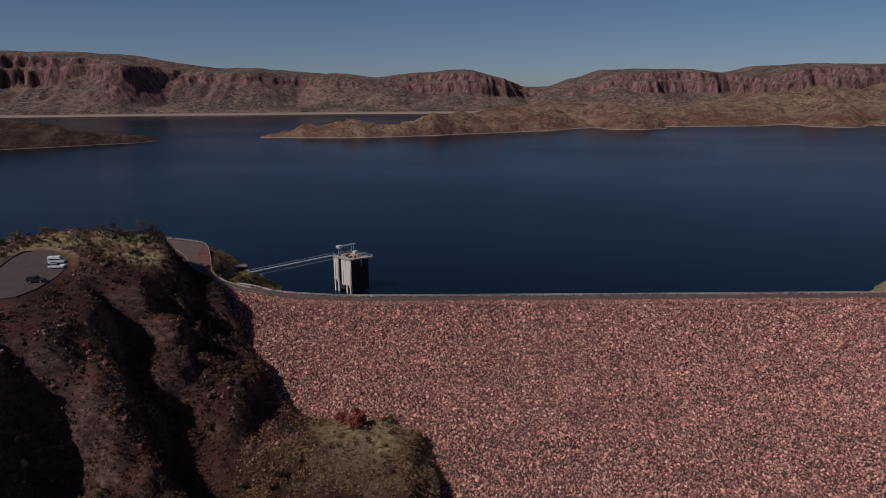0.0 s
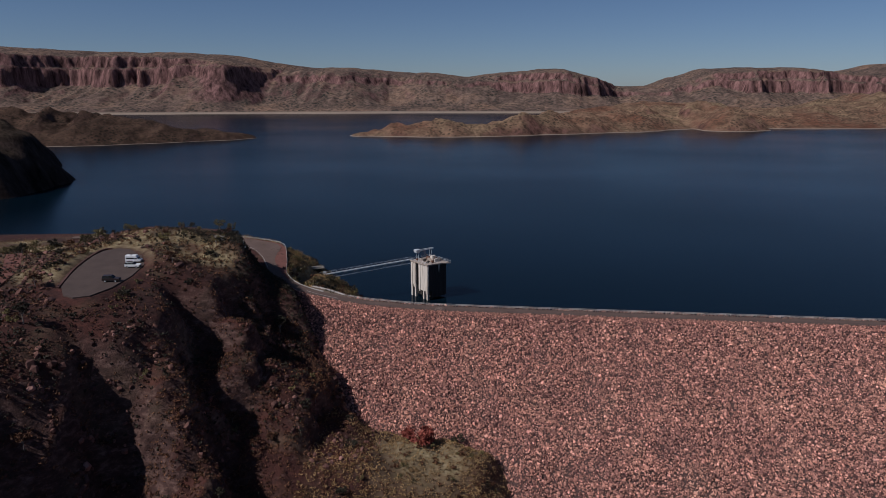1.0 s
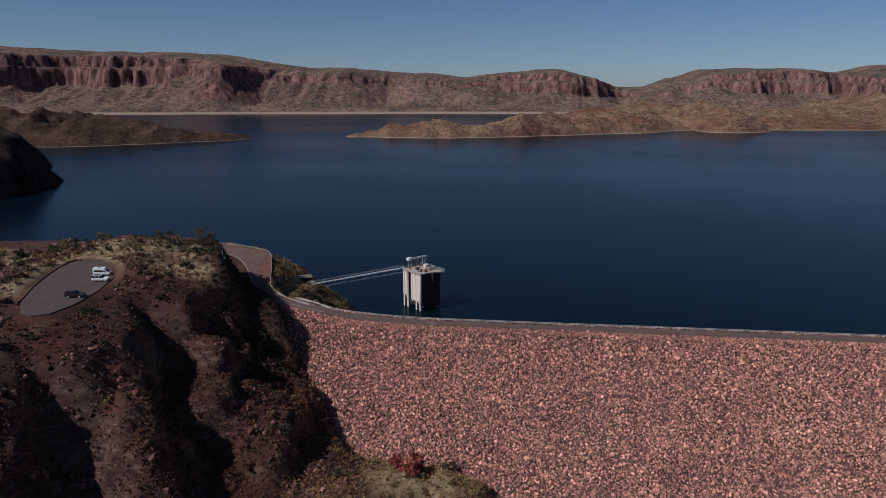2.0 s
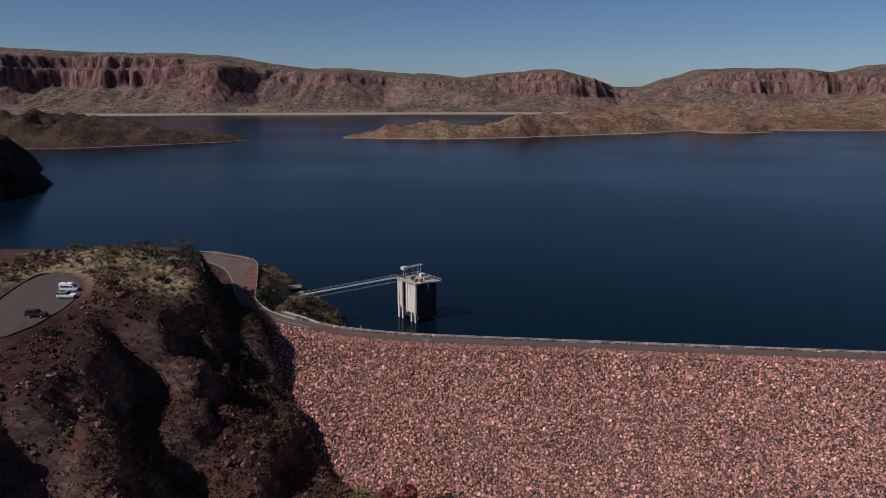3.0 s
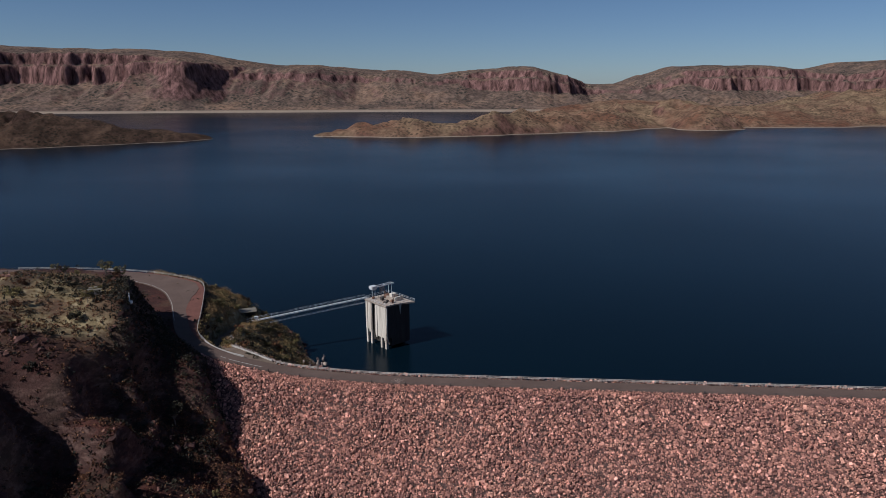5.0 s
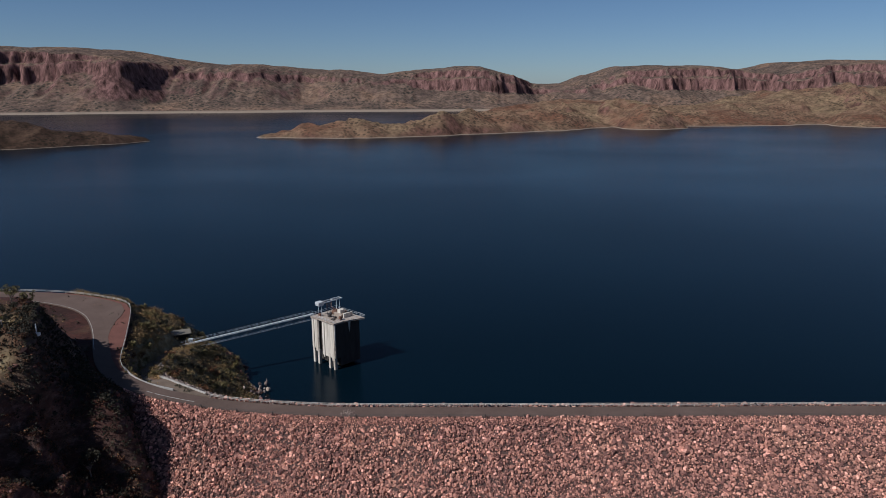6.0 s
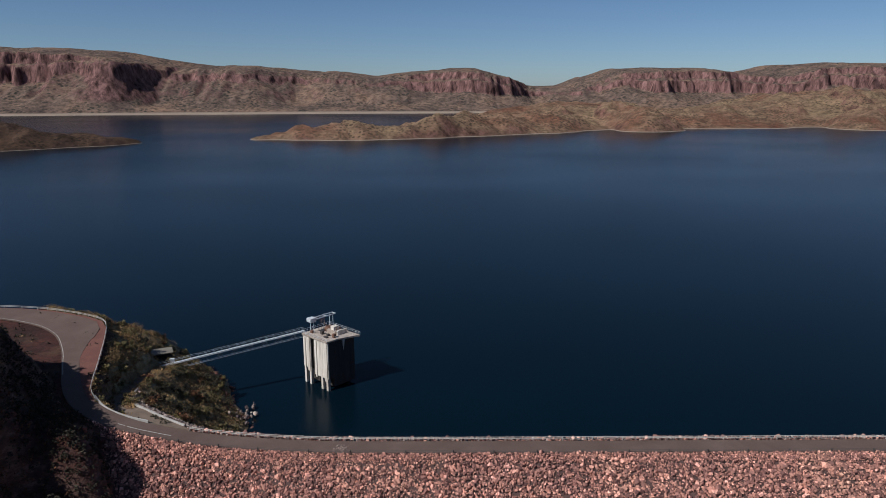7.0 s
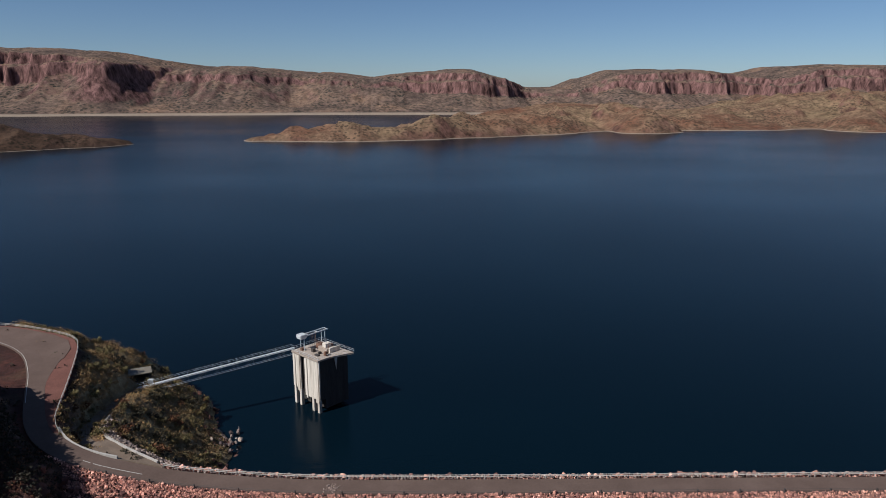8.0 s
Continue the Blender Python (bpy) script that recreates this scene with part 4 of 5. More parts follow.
def footbridge():
    a, b = Vector((-94.2, 317.2, 14.1)), Vector((-52.6, 339.4, 17.9))
    length = (b - a).length
    way = (b - a).normalized()
    m = Matrix.Translation(a) @ way.to_track_quat("X", "Z").to_matrix().to_4x4()
    g = thing("footbridge", m, "long pale steel truss footbridge from the shore to the tower", "bridge")
    part("deck", box(bmesh.new(), 0, length, -0.36, 0.36, -0.06, 0.05), M_GALV, g, "pale steel walkway")
    for s in (-0.8, 0.8):
        part("top_chord", box(bmesh.new(), 0, length, s * 0.75 - 0.06, s * 0.75 + 0.06, -0.3, -0.1), M_GALV, g)
        part("handrail", rod(bmesh.new(), (0, s * 0.7, 1.05), (length, s * 0.7, 1.05), 0.03, sides=6), M_GALV, g)
        part("bottom_chord", box(bmesh.new(), 2, length - 1, s * 0.6 - 0.06, s * 0.6 + 0.06, -2.1, -1.98), M_GALV, g)
        n = 18
        for k in range(n):
            u, w = 2 + (length - 3) * k / n, 2 + (length - 3) * (k + 1) / n
            part("brace", rod(bmesh.new(), (u, s * 0.6, -2.0), (u if k % 2 else w, s * 0.75, -0.2), 0.03, sides=5), M_DECK, g)
            part("railing_post", rod(bmesh.new(), (u, s * 0.7, 0), (u, s * 0.7, 1.05), 0.03, sides=5), M_GALV, g)
    part("abutment", box(bmesh.new(), -2.4, 0.4, -1.5, 1.5, -4.5, -0.13, 0.1), M_CONC, g, "pale concrete abutment")


footbridge()


def shelter():
    s = thing("shelter", pose(-96.8, 325.8, 12.6, 0, 0, 25), "small open shelter with a flat weathered tin roof", "shelter")
    part("floor_slab", box(bmesh.new(), -3, 3, -2.4, 2.4, -1.5, 0.5, 0.05), M_CONCDARK, s)
    for px in (-2.6, 2.6):
        for py in (-2, 2):
            part("post", box(bmesh.new(), px - 0.12, px + 0.12, py - 0.12, py + 0.12, 0.5, 3.0), M_DARKSTEEL, s)
    part("back_wall", box(bmesh.new(), -2.6, 2.6, 1.9, 2.05, 0.5, 2.9), M_CONCDARK, s)
    part("roof", box(bmesh.new(), -3.3, 3.3, -2.7, 2.7, 3.0, 3.22, 0.03), M_SHED, s, "flat weathered tin roof")
    k = thing("control_box", pose(-92.0, 321.6, float(ground_height(-92.0, 321.6)) - 0.2), "white control box beside the footbridge", "cabinet")
    part("body", box(bmesh.new(), -0.6, 0.6, -0.5, 0.5, 0, 2.2, 0.05), M_WHITE, k)
    part("roof", box(bmesh.new(), -0.75, 0.75, -0.65, 0.65, 2.2, 2.35, 0.02), M_GALV, k)


shelter()


def sign_board(x_, y_, turn, w_, label):
    g = thing("information_board", pose(x_, y_, float(ground_height(x_, y_)) - 0.1, 0, 0, turn), label, "sign")
    for u in (-w_ / 2, w_ / 2):
        part("post", box(bmesh.new(), u - 0.08, u + 0.08, -0.08, 0.08, 0, 2.3), M_GALV, g)
    part("panel", box(bmesh.new(), -w_ / 2 + 0.081, w_ / 2 - 0.081, -0.06, 0.06, 0.9, 2.2, 0.02), M_KERB, g)
    part("cap", box(bmesh.new(), -w_ / 2 - 0.3, w_ / 2 + 0.3, -0.6, 0.6, 2.31, 2.43), M_SHED, g, "small tin roof")


sign_board(-107.5, 246.5, 15, 3.0, "pale information board under a small tin roof")
sign_board(-110.0, 250.5, 35, 2.2, "pale information board under a small tin roof")
mk = thing("marker_post", pose(-100.5, 250.5, float(ground_height(-100.5, 250.5)) - 0.1), "white survey marker post on the cliff edge", "post")
part("post", rod(bmesh.new(), (0, 0, 0), (0, 0, 2.6), 0.14, sides=8), M_WHITE, mk)
part("base", box(bmesh.new(), -0.6, 0.6, -0.6, 0.6, -0.4, 0.35, 0.05), M_WHITE, mk)
track = [Vector((p.x, p.y, float(ground_height(p.x, p.y)))) for p in catmull([(-150, 172, 0), (-152, 188, 0), (-158, 205, 0), (-170, 222, 0), (-185, 240, 0), (-205, 252, 0)], 2.5)]
ribbon("dirt_track", track, 2.4, 2.4, 0.25, 0.9, M_GRAVEL, "red dirt track across the hilltop", "track")


# ---- vehicles ----
def wheels(v, xs_, half, r, parent):
    for x_ in xs_:
        for s in (-half, half):
            w = part("wheel", rod(bmesh.new(), (x_, s - 0.12, r), (x_, s + 0.12, r), r, sides=16), M_TYRE, parent)
            part("rim", rod(bmesh.new(), (x_, s - 0.13, r), (x_, s + 0.13, r), r * 0.55, sides=12), M_GALV, w)


def profile_body(pts, half, inset=0.0):
    """A body from its side outline, tapered towards the roof."""
    bm = bmesh.new()
    zs_ = [z for _, z in pts]
    lo, hi = min(zs_), max(zs_)
    rows = []
    for s in (-1, 1):
        rows.append([bm.verts.new((x_, s * (half - inset * max(0, (z - lo) / (hi - lo) - 0.45)), z)) for x_, z in pts])
    bm.faces.new(rows[0]), bm.faces.new(rows[1][::-1])
    for i in range(len(pts)):
        j = (i + 1) % len(pts)
        bm.faces.new((rows[0][i], rows[0][j], rows[1][j], rows[1][i]))
    bmesh.ops.recalc_face_normals(bm, faces=bm.faces)
    bmesh.ops.bevel(bm, geom=list(bm.edges), offset=0.05, segments=2, affect="EDGES")
    return bm


def camper_van(m):
    v = thing("camper_van", m, "white high-roofed camper van parked on the car park", "van", "parked vehicles")
    part("body", profile_body([(-3.1, 0.45), (3.0, 0.45), (3.05, 1.15), (2.3, 1.35), (1.65, 2.1), (1.3, 2.85), (-3.05, 2.85)], 1.05, 0.2), M_WHITE, v)
    part("windscreen", box(bmesh.new(), 1.72, 2.18, -0.85, 0.85, 1.42, 1.98), M_GLASS, v)
    for s in (-1, 1):
        part("side_window", box(bmesh.new(), -2.6, 0.6, s * 1.0 - 0.06, s * 1.0 + 0.06, 1.5, 2.05, 0.03), M_GLASS, v)
        part("door_window", box(bmesh.new(), 0.85, 1.6, s * 1.0 - 0.06, s * 1.0 + 0.06, 1.4, 1.95, 0.03), M_GLASS, v)
        part("headlight", box(bmesh.new(), 2.98, 3.08, s * 0.75 - 0.18, s * 0.75 + 0.18, 0.8, 1.0, 0.02), M_GALV, v)
    part("bumper", box(bmesh.new(), 2.95, 3.2, -1.0, 1.0, 0.4, 0.65, 0.05), M_DARKSTEEL, v)
    part("roof_vent", box(bmesh.new(), -1.2, -0.5, -0.35, 0.35, 2.85, 3.0, 0.04), M_DARKSTEEL, v)
    wheels(v, (-2.0, 1.95), 0.95, 0.38, v)


def wagon(m, mat, label, name, rack=True):
    v = thing(name, m, label, "car", "parked vehicles")
    part("body", profile_body([(-2.45, 0.45), (2.45, 0.45), (2.5, 1.0), (1.3, 1.15), (0.75, 1.2), (-2.45, 1.2)], 0.95), mat, v)
    part("cabin", profile_body([(-2.4, 1.18), (1.1, 1.18), (0.45, 1.85), (-2.2, 1.88)], 0.86, 0.25), M_GLASS, v, "tinted windows")
    part("roof", box(bmesh.new(), -2.15, 0.4, -0.72, 0.72, 1.84, 1.95, 0.04), mat, v)
    for s in (-1, 1):
        for x_ in (-1.2, -0.1):
            part("pillar", box(bmesh.new(), x_ - 0.06, x_ + 0.06, s * 0.84 - 0.04, s * 0.84 + 0.04, 1.18, 1.86), mat, v)
        part("headlight", box(bmesh.new(), 2.42, 2.52, s * 0.68 - 0.18, s * 0.68 + 0.18, 0.78, 0.95, 0.02), M_GALV, v)
        part("tail_light", box(bmesh.new(), -2.5, -2.42, s * 0.8 - 0.08, s * 0.8 + 0.08, 0.8, 1.1, 0.02), M_RUST, v)
    part("bumper", box(bmesh.new(), 2.4, 2.65, -0.92, 0.92, 0.42, 0.66, 0.05), M_DARKSTEEL, v)
    if rack:
        part("roof_rack", box(bmesh.new(), -1.9, 0.1, -0.62, 0.62, 1.97, 2.05, 0.02), M_DARKSTEEL, v)
    wheels(v, (-1.5, 1.5), 0.85, 0.38, v)


camper_van(pose(-124.8, 219.2, park_z(219.2), 3.5, 0, 8) @ Matrix.Scale(0.82, 4))
wagon(pose(-122.0, 213.8, park_z(213.8), 3.5, 0, 6) @ Matrix.Scale(0.96, 4), M_WHITE, "white four-wheel-drive wagon parked on the car park", "station_wagon")
wagon(pose(-121.0, 200.2, park_z(200.2), 3.5, 0, 10), M_CARDARK, "dark car parked at the edge of the car park", "car", False)


# ---- plants ----
def leaf_cloud(rs, clumps, per, leaf, spread):
    """Quads scattered about clump centres (n x 4: x, y, z, radius)."""
    vs = []
    for cx, cy, cz, r in clumps:
        c = rs.normal(size=(per, 3))
        c /= np.linalg.norm(c, axis=1)[:, None]
        c = c * r * rs.uniform(0.35, 1.0, (per, 1)) * np.array([1, 1, spread]) + (cx, cy, cz)
        a = rs.normal(size=(per, 3))
        a /= np.linalg.norm(a, axis=1)[:, None]
        b = np.cross(a, rs.normal(size=(per, 3)))
        b /= np.linalg.norm(b, axis=1)[:, None]
        s = leaf * rs.uniform(0.6, 1.4, (per, 1))
        vs.append(np.stack([c - a * s, c + b * s * 0.55, c + a * s, c - b * s * 0.55], 1))
    v = np.concatenate(vs).reshape(-1, 3)
    return v, np.arange(len(v)).reshape(-1, 4)


def tree_kind(name, seed, height, width, leaf_material, label, category="tree", clumps=16, per=30, bare=0.35):
    rs = np.random.RandomState(seed)
    t = thing(name, Matrix(), label, category, "trees on the hill" if category == "tree" else "bushes")
    bm = bmesh.new()
    fork = Vector((rs.uniform(-.1, .1) * width, rs.uniform(-.1, .1) * width, height * bare))
    rod(bm, (0, 0, -0.6), fork, 0.045 * height ** 0.8, 0.03 * height ** 0.8, 7)
    cl = []
    for k in range(clumps):
        ang, rad = rs.uniform(0, 6.28), width * 0.5 * math.sqrt(rs.uniform(0.05, 1))
        z = height * rs.uniform(bare + 0.15, 0.95) - rad * 0.25
        cl.append((rad * math.cos(ang), rad * math.sin(ang), z, width * rs.uniform(0.13, 0.24)))
        if k % 2 == 0:
            rod(bm, fork, Vector(cl[-1][:3]), 0.018 * height ** 0.8, 0.006 * height, 5)
    part("trunk", bm, M_BARK, t)
    v, f = leaf_cloud(rs, cl, per, 0.055 * width + 0.06, 0.75)
    crown = new("crown", fast_mesh("crown", v, f, leaf_material))
    crown.parent = t
    return t


KINDS = [tree_kind("tree", 21 + k, h, w, m_, l_) for k, (h, w, m_, l_) in enumerate([
    (6.5, 4.6, M_LEAF, "small olive-green gum tree among dry grass"), (5.0, 4.2, M_LEAF, "low spreading olive-green tree among dry grass"),
    (4.2, 3.4, M_SCRUB, "sparse half-bare brown tree on the rocky slope"), (5.6, 3.6, M_LEAFDARK, "dark narrow tree on the rocky slope")])]
BUSHES = [tree_kind("bush", 41 + k, h, w, m_, l_, "bush", 9, 34, 0.12) for k, (h, w, m_, l_) in enumerate([
    (1.9, 2.6, M_SCRUB, "dry brown bush on the rocky slope"), (2.4, 3.0, M_LEAFDARK, "dark green bush on the rocky slope"), (1.7, 2.4, M_LEAF, "olive bush among dry grass")])]


def put(kind, x_, y_, s, turn):
    z = float(ground_height(np.array([x_]), np.array([y_]))[0])
    return copy_thing(kind, Matrix.Translation((x_, y_, z - 0.1)) @ Matrix.Rotation(turn, 4, "Z") @ Matrix.Scale(s, 4))


def clear(x_, y_):
    d, _ = near_road(np.array([x_]), np.array([y_]))
    return d[0] > 5.5 and in_park(np.array([x_]), np.array([y_]))[0] < 0.05


rs = np.random.RandomState(77)
# trees along the hilltop and behind the car park
made = 0
while made < 46:
    x_, y_ = rs.uniform(-200, -104), rs.uniform(205, 292)
    e = side_of(np.array([x_]), np.array([y_]), HILL_EDGE)[0]
    if e > -3 or not clear(x_, y_) or (y_ < 232 and x_ > -146):
        continue
    put(KINDS[rs.choice([0, 1, 1, 2, 3])], x_, y_, rs.uniform(0.4, 0.8), rs.uniform(0, 6.28))
    made += 1
# bushes along the car park's edge
for k in range(14):
    put(BUSHES[rs.choice([0, 1, 2])], *[(-114.5 + rs.uniform(-1, 2), rs.uniform(186, 212)), (rs.uniform(-146, -144), rs.uniform(196, 232))][k % 2], rs.uniform(0.5, 0.9), rs.uniform(0, 6.28))
# trees on the rim above the road
for k in range(9):
    y_ = rs.uniform(240, 272)
    put(KINDS[rs.choice([2, 3, 3, 0])], rs.uniform(-112, -106) - 0.4 * (y_ - 252), y_, rs.uniform(0.5, 0.85), rs.uniform(0, 6.28))
# bushes on the slopes
made = 0
while made < 84:
    x_, y_ = rs.uniform(-150, -42), rs.uniform(118, 262)
    z_ = float(ground_height(np.array([x_]), np.array([y_]))[0])
    if not clear(x_, y_) or (y_ > 240 and x_ > -82) or (x_ > -60 and y_ > 215):
        continue
    put(BUSHES[rs.choice([0, 0, 1, 1, 2])] if rs.rand() < 0.8 else KINDS[rs.choice([2, 3])], x_, y_, rs.uniform(0.6, 1.25), rs.uniform(0, 6.28))
    made += 1
# the peninsula
made = 0
while made < 165:
    x_, y_ = rs.uniform(-135, -64), rs.uniform(276, 350)
    ds = side_of(np.array([x_]), np.array([y_]), SHELF_EDGE)[0]
    dp = min((Vector((x_, y_)) - p.xy).length for p in PATH_LINE)
    if not 2.5 < ds < 34 or dp < 2.0 or (abs(x_ + 97.2) < 4.5 and abs(y_ - 326.6) < 4.5):
        continue
    put(BUSHES[rs.choice([0, 1, 1, 2, 2, 2]) if ds > 9 else 2], x_, y_, rs.uniform(0.6, 1.5), rs.uniform(0, 6.28))
    made += 1
# bushes on the bank between the bend and the side path
for k in range(15):
    q = PATH_LINE[4 + k % (len(PATH_LINE) - 6)]
    o = min(OUTER, key=lambda w: (w - q).length)
    m_ = q.lerp(o, rs.uniform(0.3, 0.85))
    put(BUSHES[rs.choice([2, 2, 0])], m_.x, m_.y, rs.uniform(0.6, 1.25), rs.uniform(0, 6.28))
# the low knoll below the dam
for k in range(38):
    put(BUSHES[rs.choice([0, 2, 2, 0])], rs.uniform(-46, -2), rs.uniform(176, 207), rs.uniform(0.35, 0.9), rs.uniform(0, 6.28))
put(BUSHES[1], -16.8, 209.2, 1.6, 1.0)
red = tree_kind("red_bush", 61, 4.6, 9.0, M_REDLEAF, "red-leaved flowering bush on the grassy knoll", "bush", 22, 80, 0.1)
red.location = (-28.5, 204, float(ground_height(np.array([-28.5]), np.array([204.0]))[0]) - 0.3)
for k in KINDS + BUSHES:
    k.location = (-150 - 6 * (KINDS + BUSHES).index(k), 240, float(ground_height(np.array([-150.0 - 6 * (KINDS + BUSHES).index(k)]), np.array([240.0]))[0]) - 0.1)

# low scrub, straw tussocks and loose boulders: too many to count
rs = np.random.RandomState(91)


def scatter(n, x0, x1, y0, y1, rule):
    x_, y_ = rs.uniform(x0, x1, n), rs.uniform(y0, y1, n)
    keep_ = rule(x_, y_)
    d, _ = near_road(x_, y_)
    keep_ &= (d > 4.0) & (in_park(x_, y_) < 0.05)
    x_, y_ = x_[keep_], y_[keep_]
    return np.stack([x_, y_, ground_height(x_, y_)], 1)


def on_hill(x_, y_):
    return (rs.rand(len(x_)) < 0.35 + 0.6 * step(-0.3, 0.4, fbm(x_, y_, 16, 3, 601))) & ~((y_ > 236) & (x_ > -80) & (y_ < 270)) & ~((x_ > -55) & (y_ > 212) & (y_ < 270))


p = scatter(12500, -175, -5, 105, 262, on_hill)
v, f = leaf_cloud(rs, np.column_stack([p[:, 0], p[:, 1], p[:, 2] + 0.35, rs.uniform(0.35, 0.95, len(p))]), 9, 0.26, 0.7)
tagged(new("scrub", fast_mesh("scrub", v, f, M_SCRUB)), "low dry brown scrub covering the slopes", "scrub", kind="stuff")
p = scatter(11500, -175, -40, 105, 345, lambda a, b: rs.rand(len(a)) < 0.25 + 0.6 * step(0, 0.5, fbm(a, b, 20, 3, 611)))
p = p[(p[:, 2] > 0.5) & ((p[:, 1] < 268) | (rs.rand(len(p)) < 0.3))]
v, f = leaf_cloud(rs, np.column_stack([p[:, 0], p[:, 1], p[:, 2] + 0.5, rs.uniform(0.4, 1.1, len(p))]), 12, 0.28, 0.8)
tagged(new("dark_scrub", fast_mesh("dark_scrub", v, f, M_LEAFDARK)), "dark low bushes scattered on the slopes", "scrub", kind="stuff")
# extra dark leaves that blacken the abutment slope, in place of deeper shade
p = scatter(2600, -114, -70, 212, 274, lambda a, b: (a + 0.5 * (b - 252) > -106) & (side_of(a, b, CONTACT) > 1))
v, f = leaf_cloud(rs, np.column_stack([p[:, 0], p[:, 1], p[:, 2] + 0.5, rs.uniform(0.4, 1.2, len(p))]), 12, 0.26, 0.9)
tagged(new("slope_scrub", fast_mesh("slope_scrub", v, f, M_LEAFDARK)), "dark scrub added to deepen the shade of the steep abutment slope", "scrub", kind="stuff")
p = scatter(7500, -58, 2, 162, 213, lambda a, b: rs.rand(len(a)) < 0.45 + 0.5 * fbm(a, b, 9, 3, 631))
v, f = leaf_cloud(rs, np.column_stack([p[:, 0], p[:, 1], p[:, 2] + 0.3, rs.uniform(0.3, 0.8, len(p))]), 9, 0.2, 0.8)
tagged(new("knoll_grass", fast_mesh("knoll_grass", v, f, M_STRAW)), "rough brown grass on the low knoll", "grass", kind="stuff")
p = scatter(9500, -92, 0, 150, 236, lambda a, b: (rs.rand(len(a)) < 0.35 + 0.5 * step(-0.2, 0.4, fbm(a, b, 15, 3, 641))) & (side_of(a, b, CONTACT) > 0.5))
v, f = leaf_cloud(rs, np.column_stack([p[:, 0], p[:, 1], p[:, 2] + 0.4, rs.uniform(0.4, 1.0, len(p))]), 10, 0.22, 0.8)
tagged(new("rusty_scrub", fast_mesh("rusty_scrub", v, f, M_SCRUB)), "rust-brown dry scrub below the abutment", "scrub", kind="stuff")
p = scatter(34000, -230, 0, 180, 350, lambda a, b: rs.rand(len(a)) < straw_mask(a, b))
p = p[p[:, 2] > 0.8]
big = np.where(p[:, 1] > 268, 2.5, 1.0)
v, f = leaf_cloud(rs, np.column_stack([p[:, 0], p[:, 1], p[:, 2] + 0.2 * big, rs.uniform(0.25, 0.6, len(p)) * big]), 9, 0.17, 0.8)
tagged(new("dry_grass", fast_mesh("dry_grass", v, f, M_STRAW)), "tussocks of dry straw-coloured grass", "grass", kind="stuff")
p = scatter(8000, -170, -40, 105, 262, lambda a, b: (fbm(a, b, 13, 3, 621) > 0.12) & ~((b > 232) & (a > -80)))
v, f = stones(rs, p, rs.beta(1.1, 5.5, len(p)) * 1.9 + 0.15, 0.5)
tagged(new("boulders", fast_mesh("boulders", v, f, M_BOULDER)), "loose brown sandstone boulders on the slopes", "boulders", kind="stuff")
p = scatter(900, -110, -60, 270, 345, lambda a, b: side_of(a, b, SHELF_EDGE) > 3)
p = p[(p[:, 2] < 4) & (p[:, 2] > -1.5)]
v, f = stones(rs, p, rs.beta(1.2, 4, len(p)) * 1.8 + 0.25, 0.5)
tagged(new("shore_rocks", fast_mesh("shore_rocks", v, f, M_BOULDER)), "brown rocks along the waterline", "rocks", kind="stuff")

rs = np.random.RandomState(92)


def on_peninsula(a, b):
    keep_ = (side_of(a, b, SHELF_EDGE) > 2.5) & (b > 272) & (np.hypot(a + 96.8, b - 325.3) > 5)
    for q in PATH_LINE:
        keep_ &= np.hypot(a - q.x, b - q.y) > 2.6
    return keep_ & (side_of(a, b, [(-66, 262), (-73.5, 267), (-84, 277), (-88, 284), (-90, 293)]) < 40)


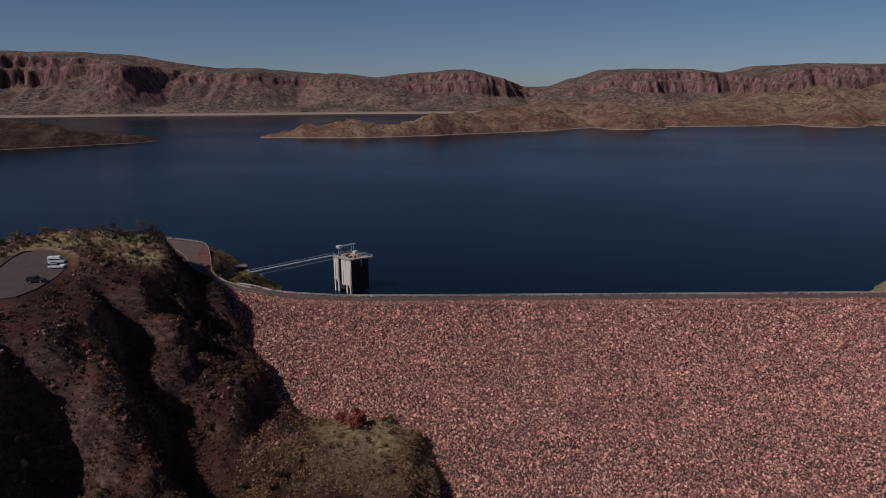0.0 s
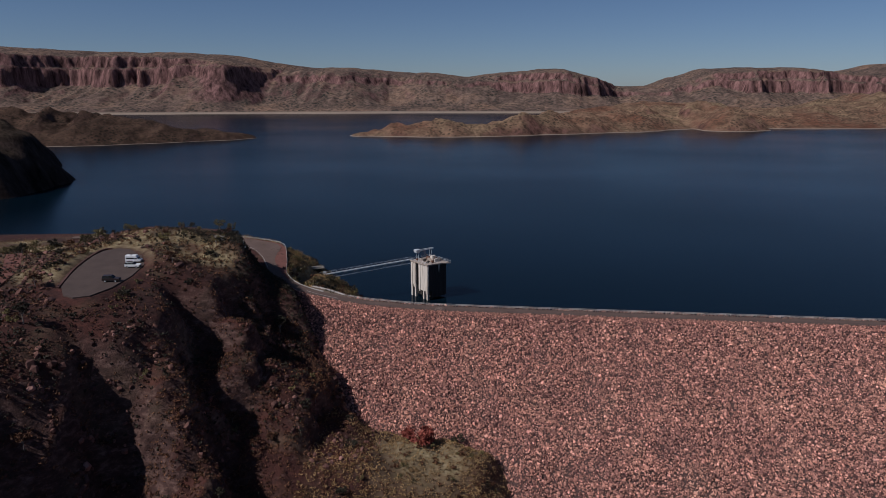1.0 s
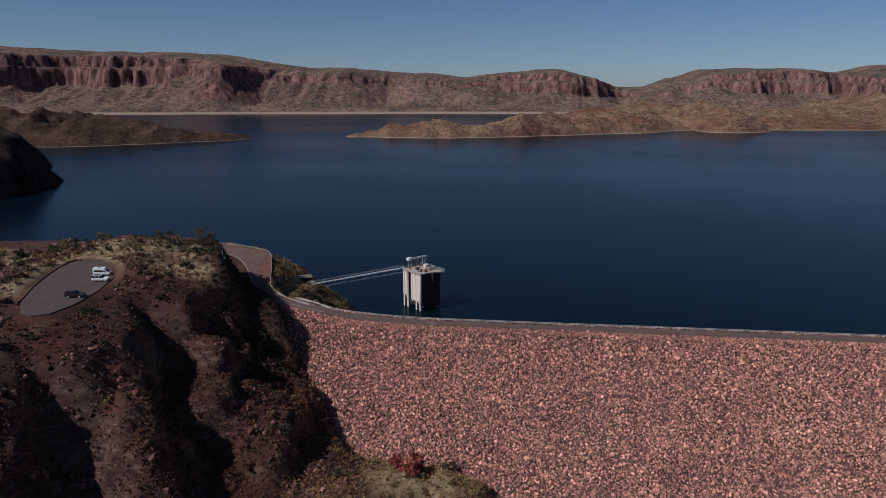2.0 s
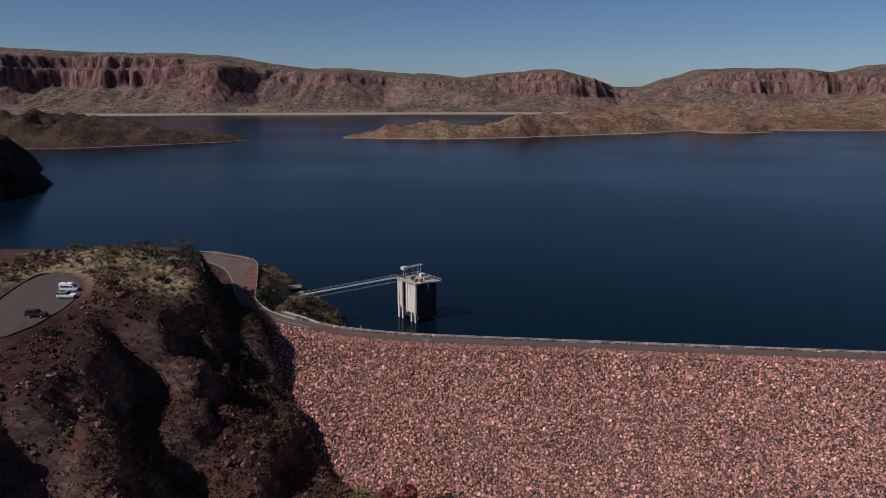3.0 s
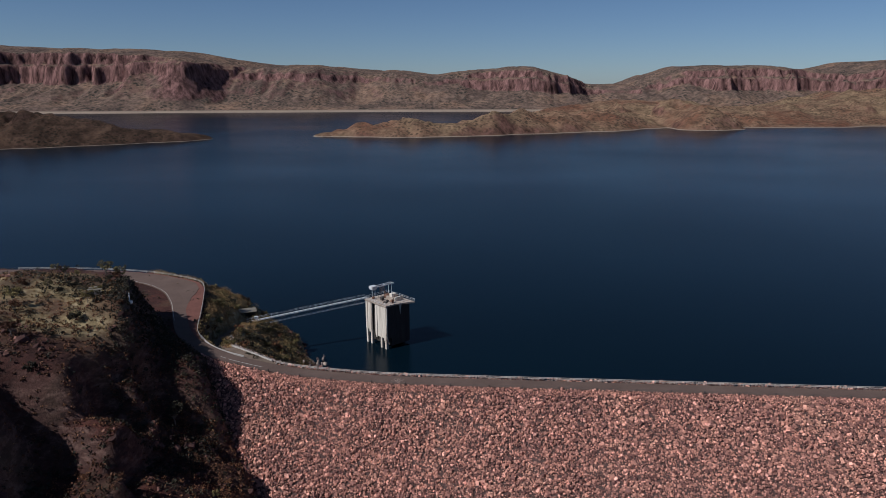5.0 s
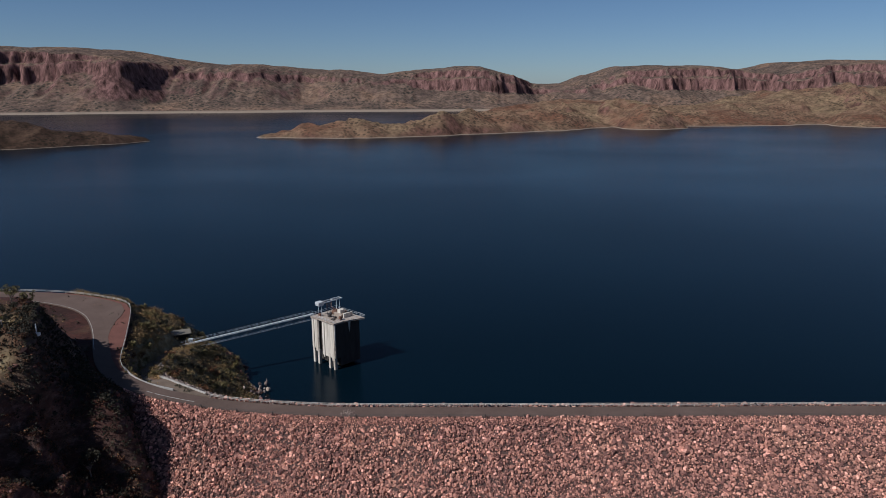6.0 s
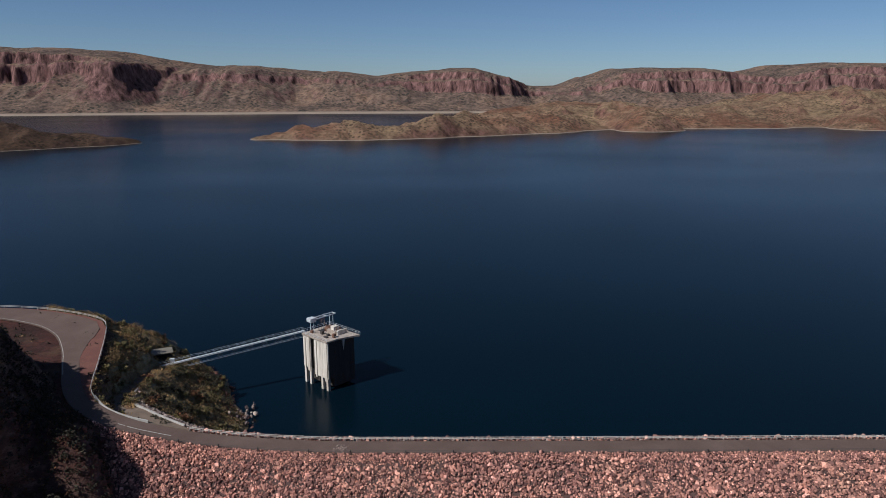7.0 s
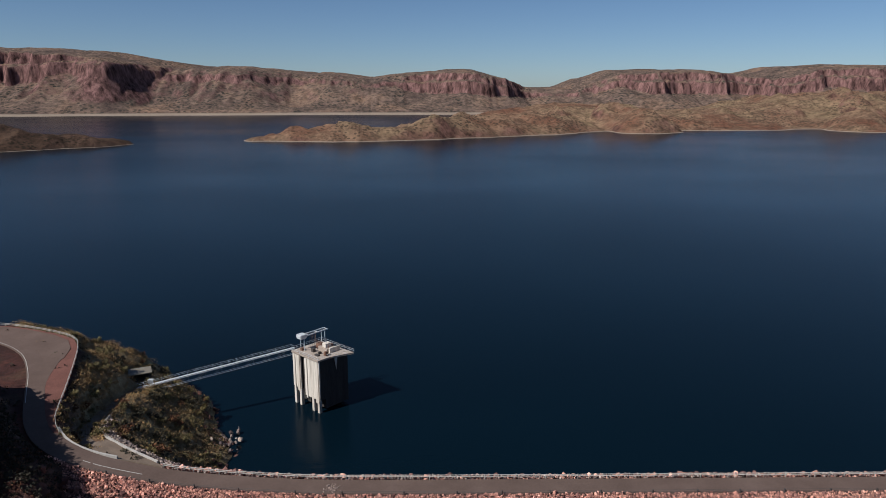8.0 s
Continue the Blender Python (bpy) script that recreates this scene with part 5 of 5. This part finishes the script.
p = scatter(5200, -135, -62, 268, 350, on_peninsula)
p = p[p[:, 2] > 0.8]
upper = (p[:, 2] > 15) | (rs.rand(len(p)) < 0.25)
for where, name, mat_, label_ in ((upper, "golden_scrub", M_STRAW, "golden dry shrubs and grass on the lakeside bank"), (~upper, "olive_scrub", M_LEAF, "olive shrubs covering the lakeside bank")):
    q = p[where]
    r = rs.uniform(0.35, 1.25, len(q))
    v, f = leaf_cloud(rs, np.column_stack([q[:, 0], q[:, 1], q[:, 2] + 0.45 * r, r]), 20, 0.2, 0.8)
    tagged(new(name, fast_mesh(name, v, f, mat_)), label_, "scrub", kind="stuff")

bank = []
for k in range(420):
    q = PATH_LINE[3 + k % (len(PATH_LINE) - 5)]
    o = min(OUTER, key=lambda w: (w - q).length)
    m_ = q.lerp(o, rs.uniform(0.25, 0.93))
    bank.append((m_.x + rs.uniform(-0.6, 0.6), m_.y + rs.uniform(-1.5, 1.5)))
bank = np.array(bank)
r = rs.uniform(0.3, 0.9, len(bank))
v, f = leaf_cloud(rs, np.column_stack([bank, ground_height(bank[:, 0], bank[:, 1]) + 0.35 * r, r]), 22, 0.2, 0.8)
tagged(new("bank_grass", fast_mesh("bank_grass", v, f, M_STRAW)), "golden dry grass on the bank below the road bend", "grass", kind="stuff")

rs = np.random.RandomState(93)
p = np.array([(-68 + rs.normal() * 2.5, 309 + rs.normal() * 3.5, 0.4 + abs(rs.normal()) * 1.2) for _ in range(60)])
v, f = stones(rs, p, rs.uniform(0.3, 0.9, len(p)), 0.4)
tagged(new("pale_rocks", fast_mesh("pale_rocks", v, f, M_RUBBLE)), "pale broken rocks at the tip of the shore", "rocks", kind="stuff")

# stones of the dam face that the camera passes nearest
base_stones = []
rs = np.random.RandomState(5)
for k in range(8):
    v, f = stones(rs, np.zeros((1, 3)), np.ones(1), 0.5, 0.3, BLOCK_V, BLOCK_F)
    base_stones.append(fast_mesh("stone", v, f, M_ROCK1))
for k, (q, s) in enumerate(zip(*NEAR_STONES)):
    ob = new("stone", base_stones[k % 8])
    ob.parent = dam
    ob.matrix_basis = Matrix.Translation(q.tolist()) @ Euler(rs.uniform(0, 6.28, 3).tolist()).to_matrix().to_4x4() @ Matrix.Scale(float(s), 4)
